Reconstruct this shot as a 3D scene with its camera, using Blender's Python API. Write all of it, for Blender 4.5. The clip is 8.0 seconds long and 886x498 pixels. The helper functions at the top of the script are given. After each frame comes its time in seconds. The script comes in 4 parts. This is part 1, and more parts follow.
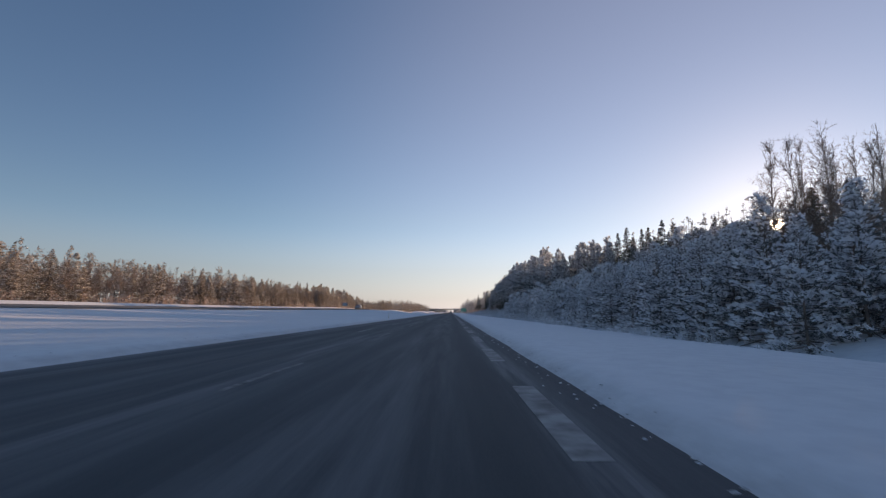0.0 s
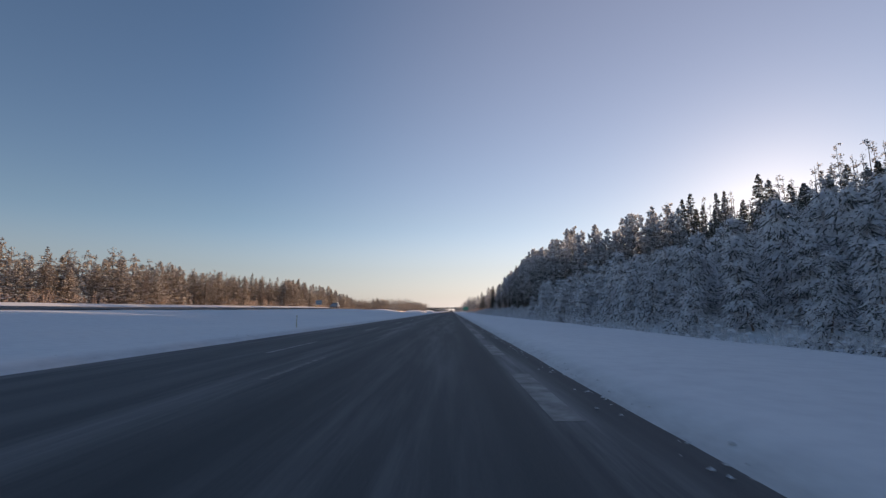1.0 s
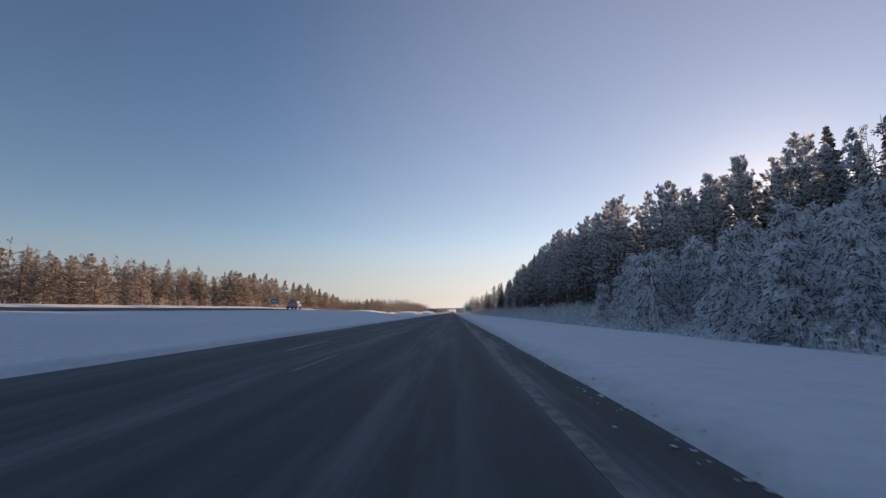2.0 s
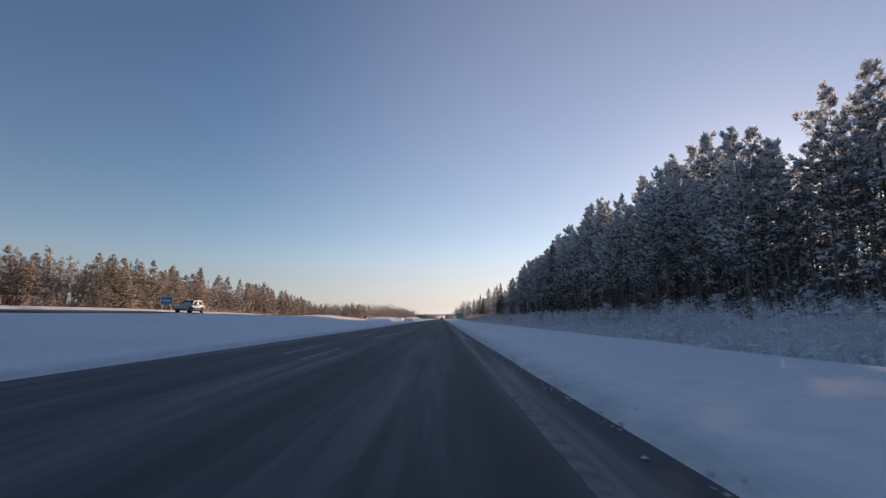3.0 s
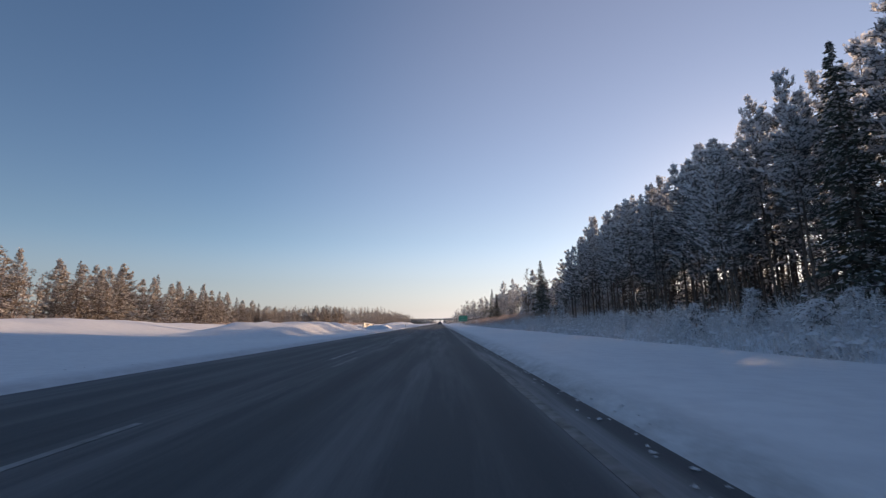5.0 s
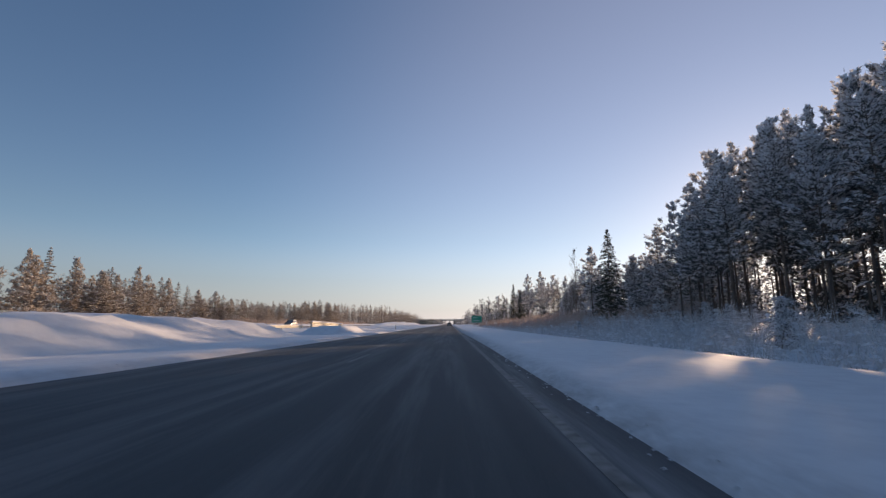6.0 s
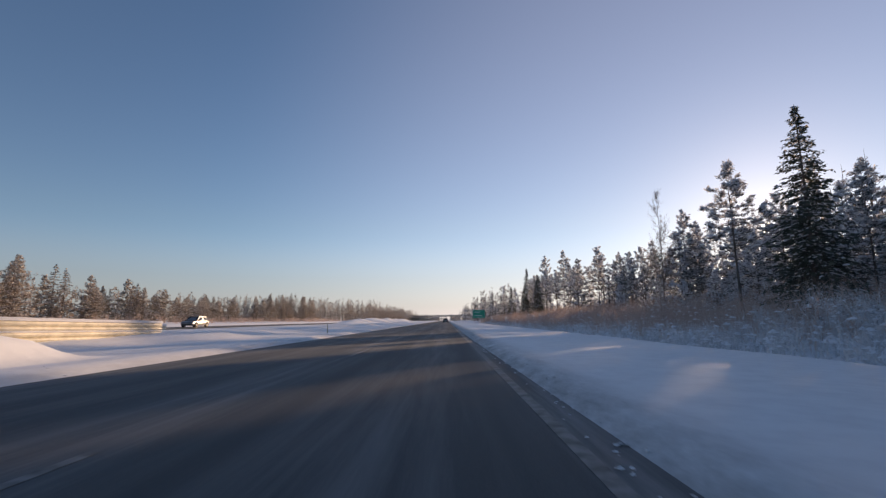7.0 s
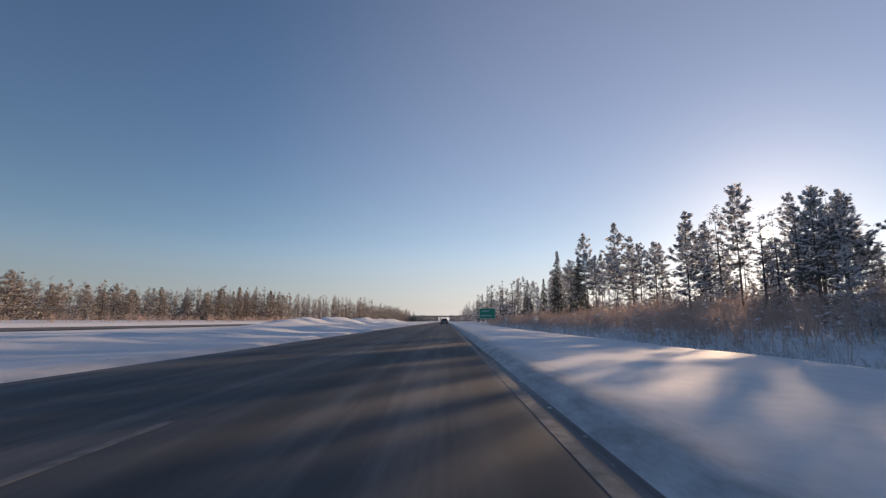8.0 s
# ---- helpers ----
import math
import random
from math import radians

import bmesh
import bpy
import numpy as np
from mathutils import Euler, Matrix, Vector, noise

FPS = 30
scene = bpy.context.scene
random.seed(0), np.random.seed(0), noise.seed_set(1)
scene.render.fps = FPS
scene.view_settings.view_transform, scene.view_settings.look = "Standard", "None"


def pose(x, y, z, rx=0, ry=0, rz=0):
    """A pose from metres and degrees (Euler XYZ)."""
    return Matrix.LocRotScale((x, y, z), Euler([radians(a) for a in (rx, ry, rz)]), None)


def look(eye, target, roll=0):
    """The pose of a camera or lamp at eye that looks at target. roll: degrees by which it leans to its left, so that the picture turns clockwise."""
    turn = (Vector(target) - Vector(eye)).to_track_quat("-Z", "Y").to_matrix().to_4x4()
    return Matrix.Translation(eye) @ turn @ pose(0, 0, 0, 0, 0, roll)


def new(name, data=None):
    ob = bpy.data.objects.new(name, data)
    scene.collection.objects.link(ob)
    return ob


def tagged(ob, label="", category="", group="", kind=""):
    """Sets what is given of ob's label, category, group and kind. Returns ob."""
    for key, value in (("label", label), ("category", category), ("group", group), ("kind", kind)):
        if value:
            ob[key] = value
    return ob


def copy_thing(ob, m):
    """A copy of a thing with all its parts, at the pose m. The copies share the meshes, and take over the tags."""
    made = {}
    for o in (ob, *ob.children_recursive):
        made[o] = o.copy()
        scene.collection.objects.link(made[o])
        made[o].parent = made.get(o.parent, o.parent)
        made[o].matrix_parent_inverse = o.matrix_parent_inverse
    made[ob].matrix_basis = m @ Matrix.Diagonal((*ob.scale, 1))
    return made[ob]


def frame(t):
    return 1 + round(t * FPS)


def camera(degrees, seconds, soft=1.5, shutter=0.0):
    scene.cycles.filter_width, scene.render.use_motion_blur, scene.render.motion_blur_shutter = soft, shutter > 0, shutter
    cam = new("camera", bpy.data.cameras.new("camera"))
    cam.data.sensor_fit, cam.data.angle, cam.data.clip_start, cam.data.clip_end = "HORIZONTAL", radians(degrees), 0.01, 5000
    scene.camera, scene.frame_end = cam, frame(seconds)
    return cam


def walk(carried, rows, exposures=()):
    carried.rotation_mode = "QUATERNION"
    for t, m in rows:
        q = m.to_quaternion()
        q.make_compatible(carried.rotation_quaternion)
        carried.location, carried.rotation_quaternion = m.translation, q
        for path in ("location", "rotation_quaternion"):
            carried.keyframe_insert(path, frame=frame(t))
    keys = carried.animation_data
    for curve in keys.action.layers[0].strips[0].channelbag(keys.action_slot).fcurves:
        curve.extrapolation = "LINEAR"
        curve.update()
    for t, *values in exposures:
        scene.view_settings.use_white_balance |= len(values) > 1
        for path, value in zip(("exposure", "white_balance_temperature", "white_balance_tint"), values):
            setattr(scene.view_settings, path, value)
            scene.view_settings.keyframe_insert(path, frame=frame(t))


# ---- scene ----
# A straight winter motorway: x to the right of travel, y ahead, z up from the asphalt.
EYE, SPEED = 0.95, 35.0
cam = camera(88.8, 8.0, soft=1.25, shutter=0.04)


def heading(t, x, yaw, pitch, roll):
    eye = Vector((x, SPEED * t, EYE))
    a, p = radians(yaw), radians(pitch)
    ahead = Vector((-math.sin(a) * math.cos(p), math.cos(a) * math.cos(p), math.sin(p)))
    return t, look(eye, eye + ahead * 10, roll)


walk(cam, [
    heading(0, 0.14, 1.10, 7.93, 0.46),
    heading(0.5, 0.05, 0.85, 8.08, -0.12),
    heading(1, 0.05, 1.11, 7.80, -0.08),
    heading(1.5, 0.04, 1.48, 7.66, -0.20),
    heading(3, 0.09, -0.08, 8.70, -0.08),
    heading(3.5, -0.21, -0.85, 8.58, 0.93),
    heading(4, -0.12, -2.67, 8.16, 0.27),
    heading(4.5, -0.18, -1.23, 8.97, -1.16),
    heading(6, -0.07, 0.92, 9.39, 0.18),
    heading(6.5, -0.19, 0.62, 9.02, 0.30),
    heading(7, 0.01, 0.41, 8.91, -0.38),
    heading(7.5, -0.03, 0.44, 9.18, 0.01),
    heading(8, 0.01, 0.40, 9.01, 0.17),
], exposures=[(0.0, 0.20, 7240, 27), (1.0, 0.20, 7420, 27), (3.0, 0.22, 7230, 27), (4.5, 0.28, 7100, 26), (6.0, 0.22, 7080, 26), (6.5, 0.20, 7150, 27), (7.5, 0.22, 7150, 27), (8.0, 0.04, 7000, 25)])

# ---- world, sun ----
SUN_AZ, SUN_EL = 35.8, 9.1     # degrees to the right of the road, above the horizon
sun_way = Vector((math.sin(radians(SUN_AZ)) * math.cos(radians(SUN_EL)),
                  math.cos(radians(SUN_AZ)) * math.cos(radians(SUN_EL)), math.sin(radians(SUN_EL))))
world = bpy.data.worlds.new("winter_sky")
scene.world = world
world.use_nodes = True
wn, wl = world.node_tree.nodes, world.node_tree.links
wn.clear()
sky = wn.new("ShaderNodeTexSky")
sky.sky_type = "NISHITA"
sky.sun_disc = False
sky.sun_elevation, sky.sun_rotation = radians(SUN_EL), radians(SUN_AZ)
sky.altitude, sky.air_density, sky.dust_density, sky.ozone_density = 100, 1.0, 0.14, 2.5
bg = wn.new("ShaderNodeBackground")
bg.inputs["Strength"].default_value = 0.122
wout = wn.new("ShaderNodeOutputWorld")
# the sun itself, as a small bright disc in the sky
coord = wn.new("ShaderNodeTexCoord")
# frost haze pales the sky towards the horizon
up = wn.new("ShaderNodeSeparateXYZ")
wl.new(coord.outputs["Generated"], up.inputs[0])
haze = wn.new("ShaderNodeMapRange")
haze.interpolation_type = "SMOOTHSTEP"
haze.inputs["From Min"].default_value, haze.inputs["From Max"].default_value = -0.02, 0.19
haze.inputs["To Min"].default_value, haze.inputs["To Max"].default_value = 0.42, 1.06
wl.new(up.outputs["Z"], haze.inputs["Value"])
pale = wn.new("ShaderNodeHueSaturation")
pale.inputs["Hue"].default_value = 0.497
# and dims the lowest band of air
low_air = wn.new("ShaderNodeMapRange")
low_air.interpolation_type = "SMOOTHSTEP"
low_air.inputs["From Min"].default_value, low_air.inputs["From Max"].default_value = -0.02, 0.17
low_air.inputs["To Min"].default_value, low_air.inputs["To Max"].default_value = 0.74, 1.0
wl.new(up.outputs["Z"], low_air.inputs["Value"])
wl.new(low_air.outputs["Result"], pale.inputs["Value"])
wl.new(haze.outputs["Result"], pale.inputs["Saturation"])
wl.new(sky.outputs[0], pale.inputs["Color"])
cool = wn.new("ShaderNodeMix")
cool.data_type, cool.blend_type = "RGBA", "MULTIPLY"
cool.inputs[7].default_value = (0.81, 0.945, 1.14, 1)
near_horizon = wn.new("ShaderNodeMapRange")
near_horizon.inputs["From Min"].default_value, near_horizon.inputs["From Max"].default_value = 0.0, 0.20
near_horizon.inputs["To Min"].default_value, near_horizon.inputs["To Max"].default_value = 1.0, 0.18
wl.new(up.outputs["Z"], near_horizon.inputs["Value"])
wl.new(near_horizon.outputs[0], cool.inputs[0])
wl.new(pale.outputs["Color"], cool.inputs[6])
wl.new(cool.outputs[2], bg.inputs[0])
# the wide pale glow of frosty air round the low sun
glow = wn.new("ShaderNodeMapRange")
glow.interpolation_type = "SMOOTHSTEP"
glow.inputs["From Min"].default_value, glow.inputs["From Max"].default_value = 0.45, 1.0
glow.inputs["To Max"].default_value = 0.105
frost_air = wn.new("ShaderNodeBackground")
frost_air.inputs["Color"].default_value = (1.0, 0.78, 0.56, 1)
dot = wn.new("ShaderNodeVectorMath")
dot.operation = "DOT_PRODUCT"
dot.inputs[1].default_value = sun_way
ramp = wn.new("ShaderNodeMapRange")
ramp.inputs["From Min"].default_value, ramp.inputs["From Max"].default_value = math.cos(radians(0.62)), math.cos(radians(0.42))
ramp.inputs["To Max"].default_value = 50.0
disc = wn.new("ShaderNodeBackground")
disc.inputs["Color"].default_value = (1.0, 0.86, 0.55, 1)
both = wn.new("ShaderNodeAddShader")
wl.new(coord.outputs["Generated"], dot.inputs[0])
wl.new(dot.outputs["Value"], ramp.inputs["Value"])
wl.new(ramp.outputs["Result"], disc.inputs["Strength"])
wl.new(bg.outputs[0], both.inputs[0])
wl.new(disc.outputs[0], both.inputs[1])
wl.new(dot.outputs["Value"], glow.inputs["Value"])
wl.new(glow.outputs["Result"], frost_air.inputs["Strength"])
all_sky = wn.new("ShaderNodeAddShader")
wl.new(both.outputs[0], all_sky.inputs[0])
wl.new(frost_air.outputs[0], all_sky.inputs[1])
# the bright aureole close to the sun, mostly standing in for lens glare
facing = wn.new("ShaderNodeMath")
facing.operation, facing.inputs[1].default_value = "MAXIMUM", 0.0
wl.new(dot.outputs["Value"], facing.inputs[0])
bell = wn.new("ShaderNodeMath")
bell.operation, bell.inputs[1].default_value = "POWER", 160.0
wl.new(facing.outputs[0], bell.inputs[0])
near_sun = wn.new("ShaderNodeMath")
near_sun.operation, near_sun.inputs[1].default_value = "MULTIPLY", 0.12
wl.new(bell.outputs[0], near_sun.inputs[0])
aureole = wn.new("ShaderNodeBackground")
aureole.inputs["Color"].default_value = (1.0, 0.90, 0.74, 1)
wl.new(near_sun.outputs[0], aureole.inputs["Strength"])
with_aureole = wn.new("ShaderNodeAddShader")
wl.new(all_sky.outputs[0], with_aureole.inputs[0])
wl.new(aureole.outputs[0], with_aureole.inputs[1])
wl.new(with_aureole.outputs[0], wout.inputs[0])

lamp = bpy.data.lights.new("sun", "SUN")
lamp.energy, lamp.angle, lamp.color = 4.5, radians(0.6), (1.0, 0.76, 0.47)
sun = new("sun", lamp)
sun.matrix_world = look(sun_way * 300, (0, 0, 0))


# ---- materials ----
def material(name, rough=0.6, metal=0.0):
    m = bpy.data.materials.new(name)
    m.use_nodes = True
    nt = m.node_tree
    b = nt.nodes["Principled BSDF"]
    b.inputs["Roughness"].default_value, b.inputs["Metallic"].default_value = rough, metal
    return m, nt, b


def noise_node(nt, scale, stretch=(1, 1, 1), detail=4.0, rough=0.55):
    """World-sized noise, stretched along the axes."""
    geo = nt.nodes.new("ShaderNodeNewGeometry")
    mp = nt.nodes.new("ShaderNodeMapping")
    mp.inputs["Scale"].default_value = stretch
    n = nt.nodes.new("ShaderNodeTexNoise")
    n.inputs["Scale"].default_value, n.inputs["Detail"].default_value, n.inputs["Roughness"].default_value = scale, detail, rough
    nt.links.new(geo.outputs["Position"], mp.inputs["Vector"])
    nt.links.new(mp.outputs["Vector"], n.inputs["Vector"])
    return n.outputs["Fac"]


def ramp_node(nt, fac, stops):
    r = nt.nodes.new("ShaderNodeValToRGB")
    el = r.color_ramp.elements
    while len(el) < len(stops):
        el.new(0.5)
    for e, (at, c) in zip(el, stops):
        e.position, e.color = at, (*c, 1)
    nt.links.new(fac, r.inputs["Fac"])
    return r.outputs["Color"]


def mix_node(nt, fac, a, b, blend="MIX"):
    m = nt.nodes.new("ShaderNodeMix")
    m.data_type, m.blend_type = "RGBA", blend
    if isinstance(fac, float):
        m.inputs[0].default_value = fac
    else:
        nt.links.new(fac, m.inputs[0])
    for socket, v in ((m.inputs[6], a), (m.inputs[7], b)):
        if isinstance(v, tuple):
            socket.default_value = (*v, 1)
        else:
            nt.links.new(v, socket)
    return m.outputs[2]


def bump_node(nt, b, height, strength, distance):
    bp = nt.nodes.new("ShaderNodeBump")
    bp.inputs["Strength"].default_value, bp.inputs["Distance"].default_value = strength, distance
    nt.links.new(height, bp.inputs["Height"])
    nt.links.new(bp.outputs["Normal"], b.inputs["Normal"])


def two_tone(name, dark, light, scale, rough=0.7, metal=0.0, bump=0.0, distance=0.02, stretch=(1, 1, 1), low=0.35, high=0.65):
    m, nt, b = material(name, rough, metal)
    fac = noise_node(nt, scale, stretch)
    nt.links.new(ramp_node(nt, fac, [(low, dark), (high, light)]), b.inputs["Base Color"])
    if bump:
        bump_node(nt, b, noise_node(nt, scale * 4, stretch), bump, distance)
    return m


def random_tint(name, first, second, scale, rough=0.8):
    """A colour that differs from object to object and a little inside each."""
    m, nt, b = material(name, rough)
    info = nt.nodes.new("ShaderNodeObjectInfo")
    base = ramp_node(nt, info.outputs["Random"], [(0.0, first), (1.0, second)])
    grain = ramp_node(nt, noise_node(nt, scale), [(0.3, (0.6, 0.6, 0.6)), (0.7, (1.25, 1.2, 1.15))])
    nt.links.new(mix_node(nt, 1.0, base, grain, "MULTIPLY"), b.inputs["Base Color"])
    return m


def let_light_through(m, share, tint):
    """Thin needles and loose snow pass part of the light on."""
    nt = m.node_tree
    b, out = nt.nodes["Principled BSDF"], nt.nodes["Material Output"]
    tr = nt.nodes.new("ShaderNodeBsdfTranslucent")
    tr.inputs["Color"].default_value = (*tint, 1)
    mx = nt.nodes.new("ShaderNodeMixShader")
    mx.inputs[0].default_value = share
    nt.links.new(b.outputs[0], mx.inputs[1])
    nt.links.new(tr.outputs[0], mx.inputs[2])
    nt.links.new(mx.outputs[0], out.inputs["Surface"])
    return m


def snow_ground_material():
    m, nt, b = material("field_snow", 0.75)
    wide = ramp_node(nt, noise_node(nt, 0.12, (1, 0.5, 1)), [(0.3, (0.80, 0.82, 0.85)), (0.7, (0.88, 0.89, 0.90))])
    fine = ramp_node(nt, noise_node(nt, 3.0), [(0.25, (0.90, 0.90, 0.91)), (0.6, (1.0, 1.0, 1.0))])
    clean = mix_node(nt, 1.0, wide, fine, "MULTIPLY")
    # slush and road dirt thrown on the snow beside the asphalt
    geo = nt.nodes.new("ShaderNodeNewGeometry")
    sep = nt.nodes.new("ShaderNodeSeparateXYZ")
    nt.links.new(geo.outputs["Position"], sep.inputs[0])
    span = nt.nodes.new("ShaderNodeMapRange")
    span.inputs["From Min"].default_value, span.inputs["From Max"].default_value = -8.0, 3.5
    nt.links.new(sep.outputs["X"], span.inputs["Value"])
    grime = ramp_node(nt, span.outputs["Result"], [(0.0, (0, 0, 0)), (0.075, (0, 0, 0)), (0.10, (0.3, 0.3, 0.3)), (0.82, (0.80, 0.80, 0.80)), (0.845, (0.55, 0.55, 0.55)), (0.862, (0.32, 0.32, 0.32)), (0.88, (0.10, 0.10, 0.10)), (0.91, (0, 0, 0))])
    blotch = ramp_node(nt, noise_node(nt, 3.5, (1, 0.35, 1), 6.0, 0.7), [(0.22, (0.15, 0.15, 0.15)), (0.72, (1, 1, 1))])
    nt.links.new(mix_node(nt, mix_node(nt, 1.0, grime, blotch, "MULTIPLY"), clean, (0.10, 0.102, 0.106)), b.inputs["Base Color"])
    lumps = nt.nodes.new("ShaderNodeMath")
    lumps.operation = "ADD"
    nt.links.new(noise_node(nt, 1.4, (1, 0.7, 1), 6.0), lumps.inputs[0])
    nt.links.new(noise_node(nt, 9.0, (1, 1, 1), 3.0), lumps.inputs[1])
    bump_node(nt, b, lumps.outputs[0], 0.08, 0.06)
    return m


def asphalt_material():
    """Dry winter asphalt with wheel tracks, salt bloom and streaks of blown powder."""
    m, nt, b = material("asphalt", 0.82)
    grain = ramp_node(nt, noise_node(nt, 60.0), [(0.3, (0.038, 0.045, 0.053)), (0.7, (0.063, 0.072, 0.082))])
    patch = ramp_node(nt, noise_node(nt, 0.5, (1, 0.08, 1)), [(0.3, (0.75, 0.75, 0.76)), (0.7, (1.35, 1.34, 1.30))])
    base = mix_node(nt, 1.0, grain, patch, "MULTIPLY")
    geo = nt.nodes.new("ShaderNodeNewGeometry")
    sep = nt.nodes.new("ShaderNodeSeparateXYZ")
    nt.links.new(geo.outputs["Position"], sep.inputs[0])
    # salt lies between the wheel tracks and towards the edges
    t = nt.nodes.new("ShaderNodeMapRange")
    t.inputs["From Min"].default_value, t.inputs["From Max"].default_value = -6.6, 2.2
    nt.links.new(sep.outputs["X"], t.inputs["Value"])
    bloom = ((-6.6, 0.75), (-5.7, 0.35), (-5.2, 0.12), (-4.4, 0.38), (-3.6, 0.15), (-3.2, 0.5), (-2.6, 0.5), (-2.2, 0.28), (-1.75, 0.0), (-1.25, 0.34),
             (-0.5, 0.42), (0.05, 0.33), (0.5, 0.0), (0.8, 0.15), (1.02, 0.95), (1.24, 0.85), (1.42, 0.25), (1.6, 0.12), (1.8, 0.35), (2.0, 1.0))
    salt = ramp_node(nt, t.outputs["Result"], [((x + 6.6) / 8.8, (v, v, v)) for x, v in bloom])
    streak = ramp_node(nt, noise_node(nt, 2.2, (1, 0.05, 1), 6.0, 0.65), [(0.42, (0.15, 0.15, 0.15)), (0.66, (1, 1, 1))])
    fac = mix_node(nt, 1.0, salt, streak, "MULTIPLY")
    powder = mix_node(nt, 0.38, fac, (0, 0, 0))
    col = mix_node(nt, powder, base, (0.44, 0.435, 0.435))
    nt.links.new(col, b.inputs["Base Color"])
    bump_node(nt, b, noise_node(nt, 90.0), 0.25, 0.01)
    return m


M_SNOW = snow_ground_material()
M_ROAD = asphalt_material()
M_LINE = two_tone("worn_white_paint", (0.07, 0.07, 0.07), (0.21, 0.21, 0.21), 5.0, 0.7, low=0.3, high=0.6)
M_OLDLINE = two_tone("faded_white_paint", (0.11, 0.11, 0.11), (0.34, 0.34, 0.34), 3.0, 0.7, low=0.3, high=0.65)
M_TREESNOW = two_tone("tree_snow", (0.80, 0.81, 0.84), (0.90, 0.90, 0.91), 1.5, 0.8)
# rime for the sunlit wood, the sun's warm tone mixed into its colour
M_SUNRIME = two_tone("sunlit_rime", (0.67, 0.62, 0.575), (0.84, 0.80, 0.765), 0.8, 0.85)
# frosty needles, lightened further to stand in for haze over the wood
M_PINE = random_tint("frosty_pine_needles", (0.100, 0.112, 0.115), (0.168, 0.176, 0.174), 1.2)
# frosty needles again for the sunlit wood, warm sunlight put into the colour
M_SUNPINE = random_tint("frosted_pine_needles", (0.20, 0.168, 0.134), (0.32, 0.264, 0.212), 1.2)
M_SPRUCE = random_tint("spruce_needles", (0.070, 0.082, 0.068), (0.105, 0.112, 0.088), 1.2)
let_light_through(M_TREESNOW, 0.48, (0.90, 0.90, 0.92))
let_light_through(M_SUNRIME, 0.35, (0.80, 0.73, 0.65))
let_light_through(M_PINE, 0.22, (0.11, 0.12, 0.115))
let_light_through(M_SUNPINE, 0.25, (0.26, 0.20, 0.14))
let_light_through(M_SPRUCE, 0.15, (0.10, 0.12, 0.07))
M_BARK = two_tone("pine_bark", (0.085, 0.068, 0.060), (0.19, 0.145, 0.118), 2.5, 0.9, bump=0.5, stretch=(1, 1, 0.3))
M_BIRCH = two_tone("birch_bark", (0.16, 0.12, 0.10), (0.42, 0.36, 0.32), 3.0, 0.8, stretch=(1, 1, 3))
M_TWIG = random_tint("bare_twigs", (0.22, 0.15, 0.115), (0.36, 0.26, 0.20), 2.0)
M_FROSTTWIG = random_tint("frosted_twigs", (0.58, 0.58, 0.60), (0.76, 0.76, 0.78), 2.0)
M_DRYGRASS = random_tint("dry_brush", (0.44, 0.348, 0.312), (0.57, 0.46, 0.41), 2.0)
let_light_through(M_DRYGRASS, 0.4, (0.62, 0.46, 0.38))
M_STEEL = two_tone("galvanised_steel", (0.50, 0.46, 0.37), (0.68, 0.62, 0.50), 4.0, 0.55, 0.2)
M_CONCRETE = two_tone("bridge_concrete", (0.42, 0.37, 0.33), (0.54, 0.48, 0.43), 1.2, 0.85, bump=0.3)
M_GREEN = two_tone("green_sign_sheet", (0.0, 0.28, 0.17), (0.01, 0.34, 0.21), 1.0, 0.45)
M_BLUE = two_tone("blue_sign_sheet", (0.03, 0.16, 0.28), (0.05, 0.20, 0.34), 1.0, 0.45)
M_SIGNWHITE = two_tone("white_sign_sheet", (0.62, 0.62, 0.62), (0.76, 0.76, 0.76), 2.0, 0.5)
M_RUBBER = two_tone("tyre_rubber", (0.015, 0.015, 0.015), (0.035, 0.034, 0.033), 12.0, 0.85)
M_RIM = two_tone("alloy_rim", (0.07, 0.07, 0.072), (0.13, 0.13, 0.135), 9.0, 0.5, 0.3)
# white paint greyed so the car looks as if standing in shade
M_WHITECAR = two_tone("white_car_paint", (0.36, 0.36, 0.37), (0.44, 0.44, 0.45), 1.0, 0.28)
M_SILVERCAR = two_tone("silver_car_paint", (0.17, 0.17, 0.175), (0.23, 0.23, 0.235), 1.0, 0.3, 0.5)
M_DARKCAR = two_tone("dark_car_paint", (0.025, 0.028, 0.035), (0.05, 0.053, 0.06), 1.0, 0.3, 0.3)
M_CARGLASS = two_tone("car_glass", (0.012, 0.014, 0.017), (0.022, 0.025, 0.03), 1.0, 0.08)
M_HEADLAMP = two_tone("headlamp_lens", (0.55, 0.56, 0.58), (0.75, 0.76, 0.78), 8.0, 0.15)
M_TAILLAMP = two_tone("tail_lamp_lens", (0.28, 0.01, 0.01), (0.42, 0.02, 0.02), 8.0, 0.2)
M_BLACKTRIM = two_tone("black_trim", (0.02, 0.02, 0.02), (0.045, 0.045, 0.045), 10.0, 0.6)


# ---- mesh helpers ----
def soup(name, verts, faces, mat, parent=None, label="", smooth=False, kind=""):
    """One mesh object from arrays."""
    me = bpy.data.meshes.new(name)
    me.from_pydata(np.asarray(verts, float).tolist(), [], [list(map(int, f)) for f in faces])
    me.materials.append(mat)
    if smooth:
        me.polygons.foreach_set("use_smooth", [True] * len(me.polygons))
    me.update()
    ob = new(name, me)
    if parent:
        ob.parent = parent
    return tagged(ob, label, kind=kind)


